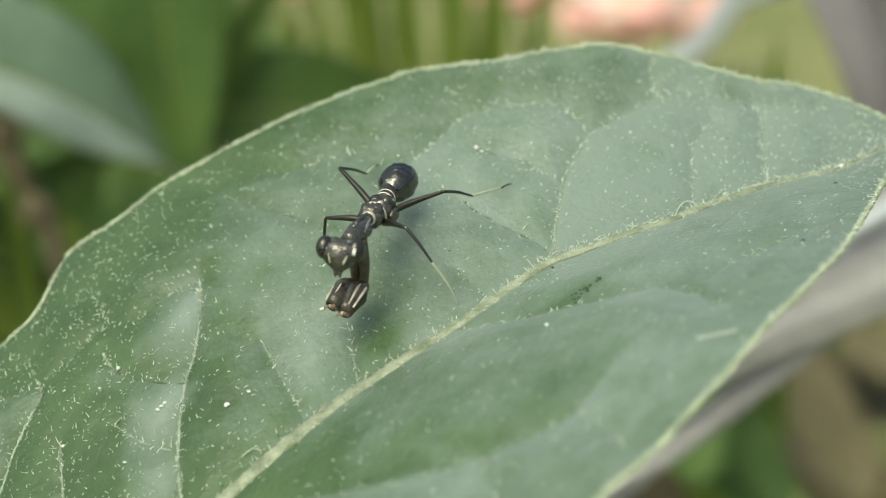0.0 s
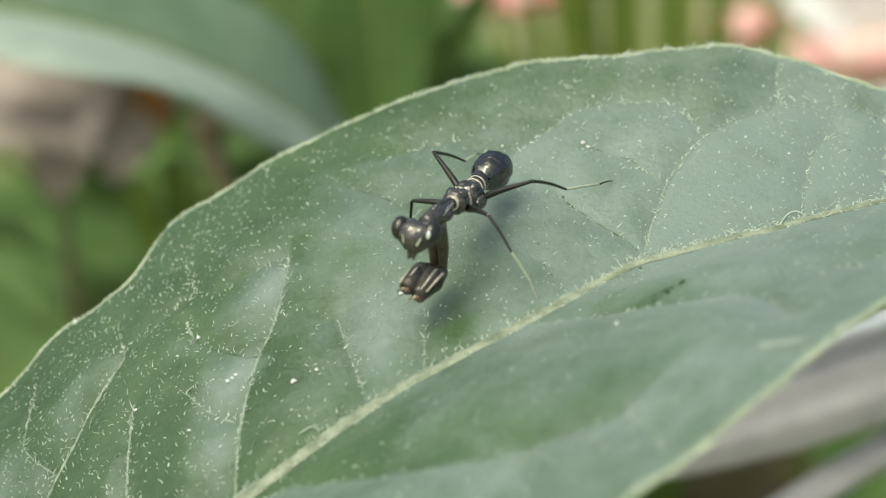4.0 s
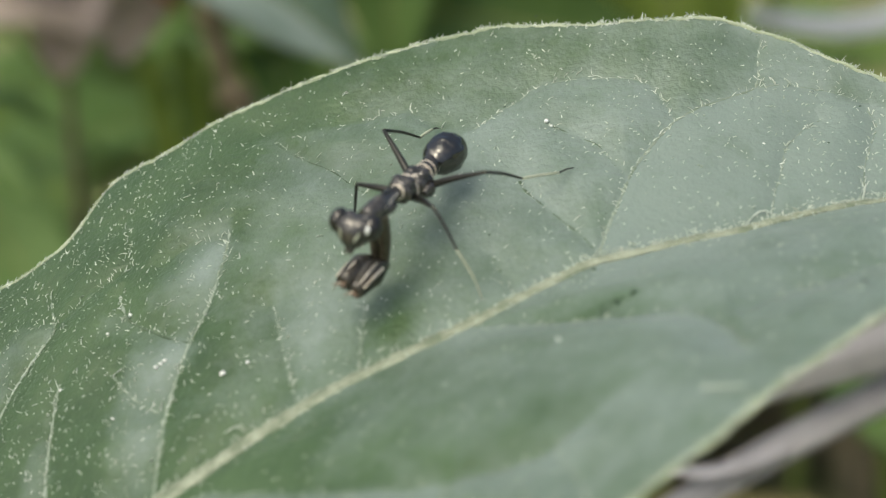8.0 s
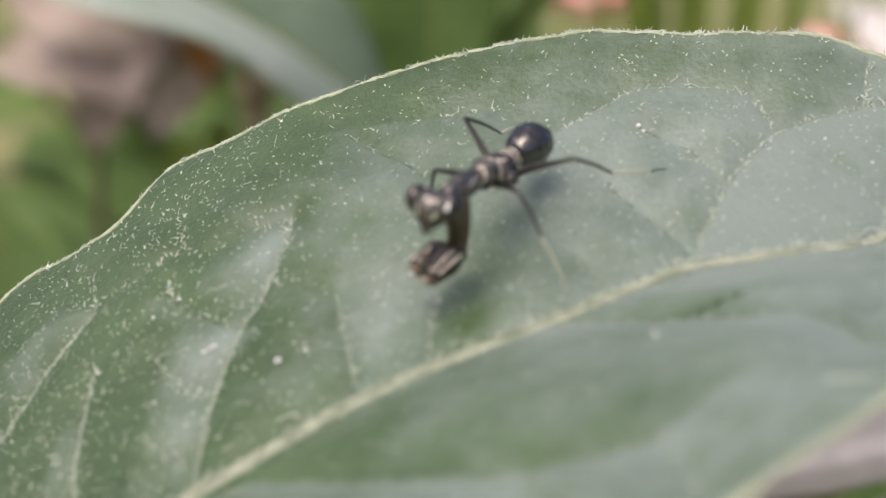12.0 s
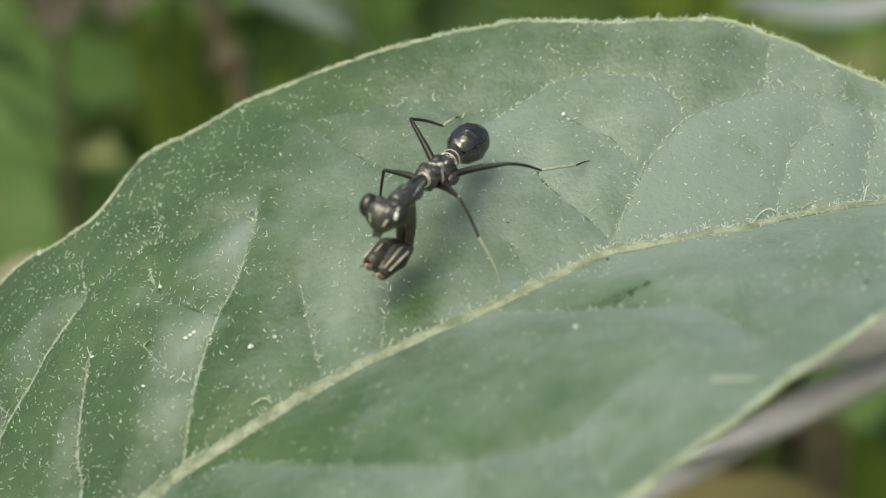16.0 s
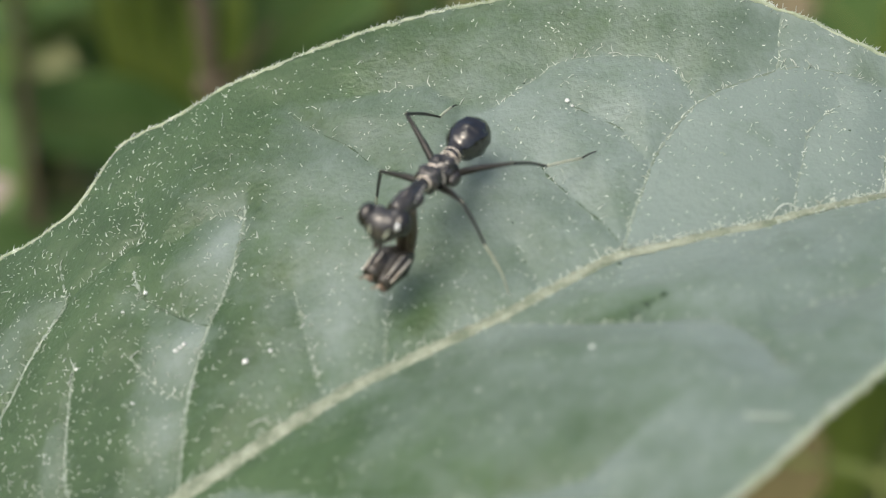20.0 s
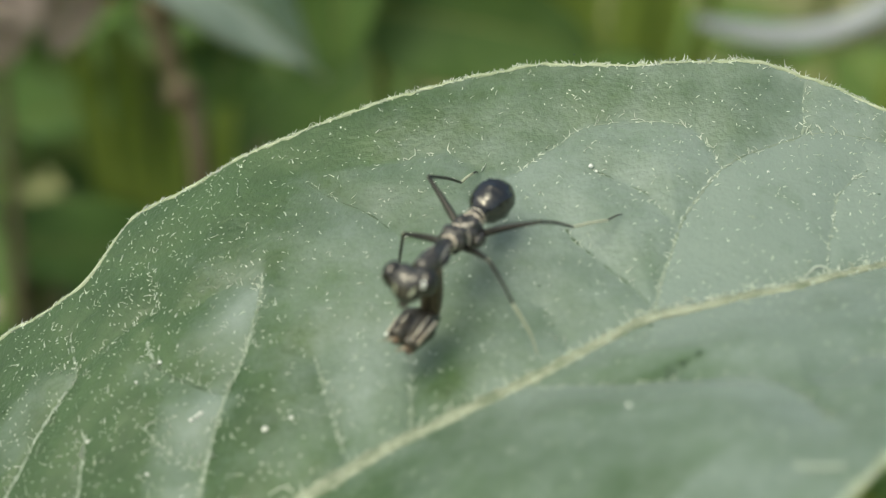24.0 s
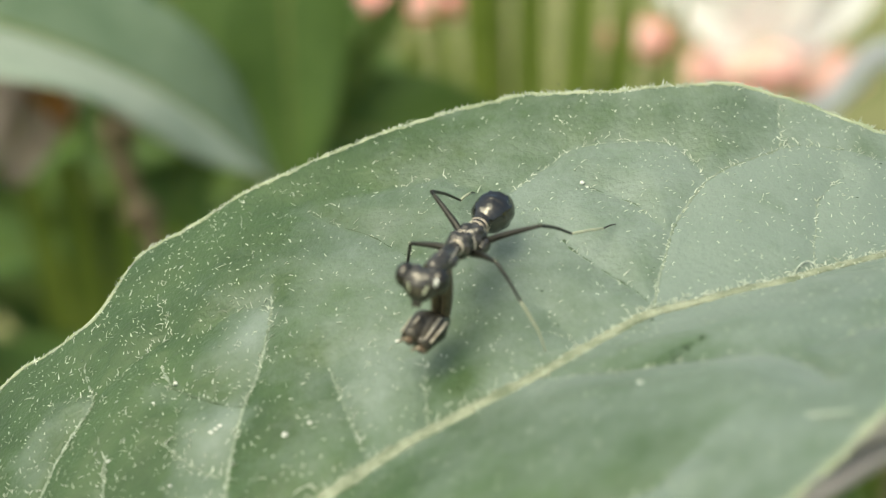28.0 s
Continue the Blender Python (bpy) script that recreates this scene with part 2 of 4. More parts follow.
def lump(center, along, half, segs=24, rings=16, shape=None, lumpy=0.03):
    """An egg-shaped body at center (mm), its long axis along a direction, half sizes (long, wide, high) in mm. shape(u) scales the section at u in -1..1."""
    bm = bmesh.new()
    bmesh.ops.create_uvsphere(bm, u_segments=segs, v_segments=rings, radius=1.0)
    d = Vector(along).normalized()
    side = d.cross(Vector((0, 0, 1))).normalized()
    up = side.cross(d)
    for v in bm.verts:
        x, y, z = v.co.z, v.co.x, v.co.y
        k = shape(x) if shape else 1.0
        w = 1 + lumpy * noise.noise(v.co * 3.1 + Vector(center))
        v.co = V(*center) + (d * x * half[0] + side * y * half[1] * k * w + up * z * half[2] * k * w) * MM
    bmesh.ops.recalc_face_normals(bm, faces=bm.faces)
    return bm


def hermite(xs, table):
    """A smooth curve through (x, value) pairs, without overshoot."""
    tx, ty = np.array(table, float).T
    d = np.diff(ty) / np.diff(tx)
    m = np.concatenate([[d[0]], np.where(d[:-1] * d[1:] > 0, (d[:-1] + d[1:]) / 2, 0), [d[-1]]])
    x = np.clip(np.asarray(xs, float), tx[0], tx[-1])
    i = np.clip(np.searchsorted(tx, x, side="right") - 1, 0, len(d) - 1)
    h = tx[i + 1] - tx[i]
    t = (x - tx[i]) / h
    return ((2 * t**3 - 3 * t**2 + 1) * ty[i] + (t**3 - 2 * t**2 + t) * h * m[i] + (-2 * t**3 + 3 * t**2) * ty[i + 1] + (t**3 - t**2) * h * m[i + 1])


# ---- ground ----
def ground():
    n, far = 90, 60.0
    bm = bmesh.new()
    g = np.linspace(-1, 1, n)
    g = np.sign(g) * (np.abs(g) ** 4) * far
    verts = [[bm.verts.new((x, y, 0.006 * noise.noise(Vector((x * 9, y * 9, 0))) + 0.004 * noise.noise(Vector((x * 31, y * 31, 3))) if abs(x) < 4 and abs(y) < 4 else 0.0))
              for x in g] for y in g]
    for j in range(n - 1):
        for i in range(n - 1):
            bm.faces.new((verts[j][i], verts[j][i + 1], verts[j + 1][i + 1], verts[j + 1][i]))
    me = bpy.data.meshes.new("ground")
    bm.to_mesh(me)
    bm.free()
    tagged(link("ground", me, M_SOIL, None), "dark brown garden soil with mossy patches", "ground", kind="structure")


ground()

# ---- the leaf on which the insect stands ----
# The blade is told by x along it and n, the offset across it from the line of the midrib, in millimetres.
TOP = [(-27, 0.6), (-25.5, 6.5), (-23, 11.8), (-20.2, 14.6), (-18, 15.0), (-16.4, 15.45), (-15, 15.05), (-13.6, 14.95), (-12.9, 15.75), (-12.0, 16.92), (-10.4, 16.5), (-8.1, 16.3),
       (-5.7, 15.72), (-3.4, 15.17), (-1.0, 14.5), (1.2, 13.78), (2.4, 13.35), (3.6, 12.75), (5.6, 11.68), (7.9, 10.75), (9.5, 10.08), (11, 9.35), (12.4, 8.3), (14.5, 6.35), (16.2, 5.0), (18, 3.75), (20.7, 1.2), (21.7, 0.05)]
BOTTOM = [(-27, 0.6), (-25, 6), (-21, 10.5), (-15, 13), (-8, 14), (-2, 14), (1.5, 13.7), (3.5, 13.45), (5.2, 13.35), (6.7, 13.0), (8.3, 12.25), (9.8, 11.4), (11.2, 10.6), (12.6, 9.7),
          (15, 7.15), (18.5, 3.1), (20.5, 1.1), (21.7, 0.05)]
RIB = [(-27, 0), (-12, 0.3), (-8, 0.34), (-6, 0.28), (-4.3, 0.3), (-2.5, 0.26), (-1, 0.25), (0.2, 0.2), (1.2, 0.27), (2.1, 0.32), (3, 0.5), (4, 0.78), (5, 0.95), (6, 0.8), (7, 0.68), (8.1, 0.52), (9.2, 0.42),
       (10.4, 0.27), (11.3, 0.28), (12.4, 0.26), (13.5, 0.1), (14.4, 0.0), (15.7, -0.2), (17, -0.5), (19, -0.35), (21.7, 0)]
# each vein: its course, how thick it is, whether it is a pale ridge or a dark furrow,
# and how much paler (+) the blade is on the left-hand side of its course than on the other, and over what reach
# these paler and darker sides paint sheen and shade of the quilting into the colour
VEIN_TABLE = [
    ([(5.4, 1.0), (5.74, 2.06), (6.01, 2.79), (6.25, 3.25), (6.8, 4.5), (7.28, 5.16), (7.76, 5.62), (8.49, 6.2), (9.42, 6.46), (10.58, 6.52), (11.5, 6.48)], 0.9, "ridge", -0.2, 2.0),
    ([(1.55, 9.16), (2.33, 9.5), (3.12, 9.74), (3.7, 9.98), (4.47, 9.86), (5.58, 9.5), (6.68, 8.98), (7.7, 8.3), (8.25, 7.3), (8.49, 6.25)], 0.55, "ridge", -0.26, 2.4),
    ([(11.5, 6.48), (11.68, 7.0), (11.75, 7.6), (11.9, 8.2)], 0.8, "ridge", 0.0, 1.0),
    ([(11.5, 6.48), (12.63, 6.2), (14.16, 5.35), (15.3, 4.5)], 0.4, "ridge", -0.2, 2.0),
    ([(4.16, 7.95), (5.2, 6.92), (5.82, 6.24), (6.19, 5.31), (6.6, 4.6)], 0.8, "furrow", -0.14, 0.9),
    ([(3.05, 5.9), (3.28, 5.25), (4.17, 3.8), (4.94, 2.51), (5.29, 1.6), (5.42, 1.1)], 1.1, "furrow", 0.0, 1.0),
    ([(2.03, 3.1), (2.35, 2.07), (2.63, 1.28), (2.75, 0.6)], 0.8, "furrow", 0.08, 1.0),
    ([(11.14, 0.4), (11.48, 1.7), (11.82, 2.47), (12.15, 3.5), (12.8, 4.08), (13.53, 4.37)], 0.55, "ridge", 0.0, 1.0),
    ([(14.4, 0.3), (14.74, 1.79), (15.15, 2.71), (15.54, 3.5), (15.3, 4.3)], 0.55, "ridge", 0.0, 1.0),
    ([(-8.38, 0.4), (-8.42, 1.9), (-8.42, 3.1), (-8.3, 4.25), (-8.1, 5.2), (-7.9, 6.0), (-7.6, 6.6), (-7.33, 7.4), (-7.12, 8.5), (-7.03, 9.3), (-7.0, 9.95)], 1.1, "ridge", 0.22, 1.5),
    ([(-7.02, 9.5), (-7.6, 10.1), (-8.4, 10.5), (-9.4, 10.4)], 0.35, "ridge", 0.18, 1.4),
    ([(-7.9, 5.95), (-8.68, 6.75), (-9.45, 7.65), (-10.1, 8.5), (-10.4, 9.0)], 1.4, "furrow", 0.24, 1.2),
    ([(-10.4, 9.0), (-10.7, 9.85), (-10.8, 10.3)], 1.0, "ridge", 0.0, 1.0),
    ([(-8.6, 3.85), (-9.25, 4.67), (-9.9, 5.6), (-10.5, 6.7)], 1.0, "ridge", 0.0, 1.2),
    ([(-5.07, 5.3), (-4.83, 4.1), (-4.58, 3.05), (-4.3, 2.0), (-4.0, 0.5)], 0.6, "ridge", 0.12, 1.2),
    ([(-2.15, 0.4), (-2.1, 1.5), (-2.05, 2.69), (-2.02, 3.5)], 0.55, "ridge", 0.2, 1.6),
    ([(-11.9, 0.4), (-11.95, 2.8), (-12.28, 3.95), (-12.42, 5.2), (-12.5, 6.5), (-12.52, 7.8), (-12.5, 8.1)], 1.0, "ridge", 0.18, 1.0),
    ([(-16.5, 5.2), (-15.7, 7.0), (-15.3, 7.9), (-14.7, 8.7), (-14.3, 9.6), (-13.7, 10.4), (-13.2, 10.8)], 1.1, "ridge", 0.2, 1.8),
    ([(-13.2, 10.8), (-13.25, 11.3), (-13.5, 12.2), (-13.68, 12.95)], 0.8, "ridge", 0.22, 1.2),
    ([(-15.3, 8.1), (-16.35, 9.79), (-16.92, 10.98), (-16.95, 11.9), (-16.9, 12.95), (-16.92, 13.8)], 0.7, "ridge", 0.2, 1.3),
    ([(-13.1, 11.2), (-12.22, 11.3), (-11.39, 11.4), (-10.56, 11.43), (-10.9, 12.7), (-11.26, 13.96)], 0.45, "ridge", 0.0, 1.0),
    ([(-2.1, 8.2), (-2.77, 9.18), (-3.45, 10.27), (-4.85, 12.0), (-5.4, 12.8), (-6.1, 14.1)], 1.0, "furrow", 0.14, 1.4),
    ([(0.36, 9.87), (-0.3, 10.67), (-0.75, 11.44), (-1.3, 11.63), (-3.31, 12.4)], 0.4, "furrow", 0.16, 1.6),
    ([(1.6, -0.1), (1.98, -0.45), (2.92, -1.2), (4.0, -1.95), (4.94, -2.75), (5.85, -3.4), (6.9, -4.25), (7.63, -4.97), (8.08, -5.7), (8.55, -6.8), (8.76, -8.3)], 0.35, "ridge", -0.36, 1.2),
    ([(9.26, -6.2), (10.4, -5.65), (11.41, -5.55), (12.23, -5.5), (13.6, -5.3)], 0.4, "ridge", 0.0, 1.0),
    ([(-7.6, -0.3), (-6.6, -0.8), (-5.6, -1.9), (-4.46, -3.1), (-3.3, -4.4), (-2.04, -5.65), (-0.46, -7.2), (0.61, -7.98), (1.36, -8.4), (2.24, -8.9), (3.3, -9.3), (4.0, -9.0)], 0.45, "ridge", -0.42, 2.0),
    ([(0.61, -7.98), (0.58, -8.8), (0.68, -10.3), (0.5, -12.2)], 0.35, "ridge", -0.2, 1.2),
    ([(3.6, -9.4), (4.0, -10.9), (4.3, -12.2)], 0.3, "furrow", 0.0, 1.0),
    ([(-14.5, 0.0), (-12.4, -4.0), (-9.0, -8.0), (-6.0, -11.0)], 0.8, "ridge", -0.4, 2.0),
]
VEINS = [row[0] for row in VEIN_TABLE]


def rib_y(x):
    return 0.0001 * x**3 + 0.3725 * x - 3.452


SEGS = []
for line in VEINS:
    for (xa, na), (xb, nb) in zip(line, line[1:]):
        SEGS.append((xa, rib_y(xa) + na, xb, rib_y(xb) + nb))


def vein_distance(x, y):
    d = np.full(x.shape, 99.0)
    for xa, ya, xb, yb in SEGS:
        dx, dy = xb - xa, yb - ya
        t = np.clip(((x - xa) * dx + (y - ya) * dy) / (dx * dx + dy * dy), 0, 1)
        d = np.minimum(d, np.hypot(x - xa - t * dx, y - ya - t * dy))
    return d


def beside(line, x, n):
    """The distance from a vein's course, and how far a place lies on its left-hand side (1) or its right (-1)."""
    best, turn = np.full(x.shape, 99.0), np.zeros(x.shape)
    for (xa, na), (xb, nb) in zip(line, line[1:]):
        ya, yb, y = rib_y(xa) + na, rib_y(xb) + nb, rib_y(x) + n
        dx, dy = xb - xa, yb - ya
        t = np.clip(((x - xa) * dx + (y - ya) * dy) / (dx * dx + dy * dy), 0, 1)
        d = np.hypot(x - xa - t * dx, y - ya - t * dy)
        side = np.tanh((dx * (y - ya) - dy * (x - xa)) / math.hypot(dx, dy) / 0.09)
        near = d < best
        best, turn = np.where(near, d, best), np.where(near, side, turn)
    return best, turn


def blade_z(x, n):
    """The height of the blade in millimetres: a shallow trough, quilted between the veins."""
    x, n = np.asarray(x, float), np.asarray(n, float)
    q = np.maximum(x, -19.0)
    z = (247.415 + 0.2993 * q - 0.016 * q * q + 0.0491 * n - 0.0126 * q * n + 0.2265 * np.sqrt(n * n + 1) + np.where(n > 0, 0.0047, -0.0153) * n * n
         + 0.000274 * q**3 + 0.000885 * q * q * n + 0.001151 * q * n * n) + 0.6 * (x - q)
    y = rib_y(x) + n
    rib = np.abs(n - hermite(x, RIB))
    d = np.minimum(vein_distance(x, y), rib * 0.8)
    low = 1.0 + 0.9 / (1 + np.exp(np.clip((n + 1.2) * 3, -40, 40)))
    z = z + low * (0.2 * (1 - np.exp(-(d / 1.1) ** 1.6)) - 0.155) - 0.05 * np.exp(-(d / 0.2) ** 2)
    return z + 0.04 * np.sin(x * 1.7 + n * 0.9) * np.sin(n * 1.3 - x * 0.6) + 0.006 * np.sin(x * 5.1 + 1) * np.sin(n * 4.7)


# spots of bloom with painted sheen (+) and shade (-): x, n, reach along and across, amount
BLOOM_LIGHT = [(-7.9, 8.6, 1.0, 1.1, 0.34), (-8.9, 5.6, 1.0, 0.9, 0.34), (-9.2, 3.0, 0.9, 1.6, 0.2), (-3.6, 3.6, 1.2, 1.6, 0.16), (-5.2, 9.2, 1.8, 1.2, 0.16), (-15.2, 10.8, 1.1, 1.4, 0.26),
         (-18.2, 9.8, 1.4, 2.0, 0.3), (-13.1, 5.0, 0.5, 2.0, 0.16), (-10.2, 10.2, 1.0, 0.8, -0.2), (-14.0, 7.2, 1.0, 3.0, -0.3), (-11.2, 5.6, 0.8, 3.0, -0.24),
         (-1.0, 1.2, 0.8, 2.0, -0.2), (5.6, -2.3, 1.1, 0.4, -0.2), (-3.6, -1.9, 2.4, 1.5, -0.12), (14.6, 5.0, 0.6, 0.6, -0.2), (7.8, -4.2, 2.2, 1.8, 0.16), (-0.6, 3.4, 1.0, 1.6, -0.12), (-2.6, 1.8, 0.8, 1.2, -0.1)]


def bloom_light_at(x, n, up):
    """How pale the blade is: waxy bloom, with sheen and shade beside the veins painted in."""
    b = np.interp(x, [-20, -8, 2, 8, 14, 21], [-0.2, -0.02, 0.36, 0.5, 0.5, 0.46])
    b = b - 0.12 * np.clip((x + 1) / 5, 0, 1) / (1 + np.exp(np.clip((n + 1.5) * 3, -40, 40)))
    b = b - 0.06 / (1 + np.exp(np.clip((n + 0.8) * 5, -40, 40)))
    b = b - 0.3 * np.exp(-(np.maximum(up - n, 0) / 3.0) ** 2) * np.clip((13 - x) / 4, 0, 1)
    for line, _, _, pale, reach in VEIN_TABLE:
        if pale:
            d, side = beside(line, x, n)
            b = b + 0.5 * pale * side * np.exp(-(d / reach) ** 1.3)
    for cx, cn, rx, rn, k in BLOOM_LIGHT:
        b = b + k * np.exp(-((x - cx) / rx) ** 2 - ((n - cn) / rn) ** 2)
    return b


def on_blade(x, n, lift=0.0):
    """A point of the blade's upper side."""
    z = blade_z(np.array([x]), np.array([n]))[0]
    return V(x, rib_y(x) + n, z + lift)


def leaf():
    at = V(-27, rib_y(-27), float(blade_z(np.array([-27.0]), np.array([0.0]))[0]))
    top = thing("leaf", at, "dusty grey-green hairy leaf with a pale midrib and raised edges", "leaf")
    nx, nv = 460, 104
    a = np.linspace(0, 1, nx)
    xs = -27 + 48.7 * (0.5 * a + 0.5 * (1 - (1 - a) ** 1.6))
    rough = 0.025 * np.sin(xs * 7.3) + 0.02 * np.sin(xs * 17.1 + 2) + 0.018 * np.sin(xs * 31.7)
    up, lo = np.maximum(hermite(xs, TOP) + rough, 0.03), np.maximum(hermite(xs, BOTTOM) + rough[::-1], 0.03)
    v = np.concatenate([np.linspace(-1, 0, nv)[:-1], np.linspace(0, 1, nv)])
    X = np.repeat(xs[:, None], len(v), 1)
    N = np.where(v < 0, v * lo[:, None], v * up[:, None])
    Zt = blade_z(X, N)
    thick = 0.22 * (1 - 0.6 * np.abs(v) ** 6)
    Y = rib_y(X) + N
    upper = np.stack([X, Y, Zt], -1).reshape(-1, 3)
    lower = np.stack([X, Y, Zt - thick], -1).reshape(-1, 3)
    k, cols, faces = len(upper), len(v), []
    for i in range(nx - 1):
        for j in range(cols - 1):
            p = i * cols + j
            faces.append((p, p + cols, p + cols + 1, p + 1))
            faces.append((k + p, k + p + 1, k + p + cols + 1, k + p + cols))
        p, q = i * cols, i * cols + cols - 1
        faces.append((p, k + p, k + p + cols, p + cols))
        faces.append((q, q + cols, k + q + cols, k + q))
    me = bpy.data.meshes.new("blade")
    me.from_pydata((np.concatenate([upper, lower]) * MM - np.array(at)).tolist(), [], faces)
    paleness = bloom_light_at(X, N, np.repeat(up[:, None], len(v), 1)).reshape(-1)
    me.attributes.new("bloom_light", "FLOAT", "POINT").data.foreach_set("value", np.concatenate([paleness, paleness]).astype(np.float32))
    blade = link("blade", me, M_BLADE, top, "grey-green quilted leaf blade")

    rx = np.linspace(-26.8, 21.2, 420)
    rn = hermite(rx, RIB)
    rz = blade_z(rx, rn)
    width = np.interp(rx, [-27, -10, -6, -1, 6, 14, 21.5], [0.8, 0.46, 0.37, 0.3, 0.25, 0.19, 0.05])
    part("midrib", tube([V(x, rib_y(x) + n, z + 0.02) for x, n, z in zip(rx, rn, rz)], 0.9 * width * (1 + 0.09 * np.sin(rx * 5.3) + 0.1 * np.sin(rx * 13.1 + 1) + 0.1 * np.sin(rx * 29.0)) * MM, 14, 0.34), M_RIB, top, "pale green midrib")
    for line, thick, style, _, _ in VEIN_TABLE:
        pts = smooth_line([Vector((x, n, 0)) for x, n in line], 8)
        x, n = np.array([p.x for p in pts]), np.array([p.y for p in pts])
        z = blade_z(x, n) - 0.01
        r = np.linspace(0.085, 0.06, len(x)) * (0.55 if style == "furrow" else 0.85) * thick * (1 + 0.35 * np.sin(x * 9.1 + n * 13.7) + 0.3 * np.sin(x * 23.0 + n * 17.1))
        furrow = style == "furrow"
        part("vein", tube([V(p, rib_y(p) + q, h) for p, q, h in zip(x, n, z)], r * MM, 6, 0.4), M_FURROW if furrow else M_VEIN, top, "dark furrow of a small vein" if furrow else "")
    for edge, sign, name in ((up, 1, "upper_margin"), (lo, -1, "lower_margin")):
        z = blade_z(xs, sign * edge)
        step = slice(4, None, 2)
        pts = [V(x, rib_y(x) + sign * e, h - 0.05) for x, e, h in zip(xs[step], edge[step], z[step])]
        wide = 0.085 if sign > 0 else 0.11
        part(name, tube(pts, [(wide + 0.06 * noise.noise(p * 2200)) * MM for p in pts], 8, 1.0 if sign > 0 else 0.7), M_MARGIN, top, "pale fringed leaf margin")
    hairs(top, xs, up, lo)
    px = [(-27.5, -13.6, 236.6), (-31, -15.5, 232.5), (-36, -17, 226), (-40, -17, 218)]
    part("petiole", limb([(-26.6, rib_y(-26.6), float(at.z) / MM - 0.3)] + px[1:], [0.7, 0.8, 0.9, 1.1]), M_RIB, top, "pale green leaf stalk")
    return top


def hairs(top, xs, up, lo):
    """Short curved white hairs on the blade, the midrib and the margins."""
    rng = np.random.default_rng(4)
    rows = []
    while len(rows) < 5500:
        x = rng.uniform(-21, 20.5)
        t, b = np.interp(x, xs, up), np.interp(x, xs, lo)
        n = rng.uniform(-b, t)
        thick_grown = np.interp(x, [-16, -11, -8, -5, 0, 20], [1.0, 1.0, 0.64, 0.34, 0.24, 0.24]) if n > 0 else np.interp(x, [-10, 0, 20], [0.34, 0.1, 0.13])
        if rng.random() < thick_grown:
            rows.append((x, n, rng.uniform(0.06, 0.155) * (1.5 if rng.random() < 0.1 else 1.0), 0.0))
    for _ in range(1150):
        x = rng.uniform(-20, 20.5) if rng.random() < 0.7 else rng.uniform(3, 18)
        rows.append((x, float(hermite([x], RIB)[0]) + rng.normal(0.05, 0.2 if x < 3 else 0.15), rng.uniform(0.08, 0.26), 0.1))
    for line, thick, style, _, _ in VEIN_TABLE:
        grown = (2 if style == "furrow" else 5) if line[1][1] > 0 else 2.5
        for (xa, na), (xb, nb) in zip(line, line[1:]):
            for _ in range(int(round(grown * math.hypot(xb - xa, nb - na) + 0.3))):
                t = rng.random()
                rows.append((xa + (xb - xa) * t + rng.normal(0, 0.07), na + (nb - na) * t + rng.normal(0, 0.07), rng.uniform(0.13, 0.28), 0.05))
    for _ in range(2500):
        x = rng.uniform(-20, 21)
        if rng.random() < 0.55:
            rows.append((x, np.interp(x, xs, up) - abs(rng.normal(0, 0.05)), rng.uniform(0.1, 0.27), 0.5))
        else:
            rows.append((x, -np.interp(x, xs, lo) + abs(rng.normal(0, 0.05)), rng.uniform(0.1, 0.3), 0.5))
    x, n, size, out = np.array(rows).T
    z = blade_z(x, n)
    h = 0.05
    zx, zn = (blade_z(x + h, n - 0.3725 * h) - z) / h, (blade_z(x, n + h) - z) / h
    nor = np.stack([-zx, -zn, np.ones_like(x)], 1)
    nor /= np.linalg.norm(nor, axis=1)[:, None]
    ang = rng.normal(1.2, 1.3, len(x))
    lean = np.stack([np.cos(ang), np.sin(ang), np.zeros_like(ang)], 1)
    lean -= nor * (lean * nor).sum(1)[:, None]
    lean /= np.linalg.norm(lean, axis=1)[:, None]
    outward = np.stack([np.zeros_like(x), np.sign(n), np.zeros_like(x)], 1)
    tilt = rng.uniform(0.35, 1.3, len(x))[:, None]
    rise = nor + lean * tilt + outward * (out * 2.0)[:, None]
    rise /= np.linalg.norm(rise, axis=1)[:, None]
    bend = lean * rng.uniform(0.1, 0.8, len(x))[:, None] - nor * rng.uniform(0.0, 0.5, len(x))[:, None] + np.cross(nor, lean) * rng.normal(0, 0.35, len(x))[:, None]
    base = np.stack([x, rib_y(x) + n, z - 0.01], 1)
    s1 = np.cross(rise, np.where(np.abs(rise[:, 2:]) > 0.9, [[1.0, 0, 0]], [[0, 0, 1.0]]))
    s1 /= np.linalg.norm(s1, axis=1)[:, None]
    s2 = np.cross(rise, s1)
    L = size[:, None]
    r0 = ((0.015 + 0.018 * rng.random(len(x)) ** 1.5) * np.where(out > 0.3, 0.9, 1.0))[:, None]
    verts = []
    for u, k in ((0.0, 1.0), (0.4, 0.95), (0.75, 0.75), (1.0, 0.35)):
        c = base + rise * L * (u - 0.3 * u * u) + bend * L * (0.9 * u * u)
        for a in (0, 2.094, 4.189):
            verts.append(c + (s1 * math.cos(a) + s2 * math.sin(a)) * r0 * k)
    pts = np.stack(verts, 1).reshape(-1, 3) * MM - np.array(at_of(top))
    one = [(r + k, r + (k + 1) % 3, r + 3 + (k + 1) % 3, r + 3 + k) for r in (0, 3, 6) for k in range(3)] + [(9, 10, 11)]
    faces = [tuple(i * 12 + k for k in f) for i in range(len(x)) for f in one]
    me = bpy.data.meshes.new("hairs")
    me.from_pydata(pts.tolist(), [], faces)
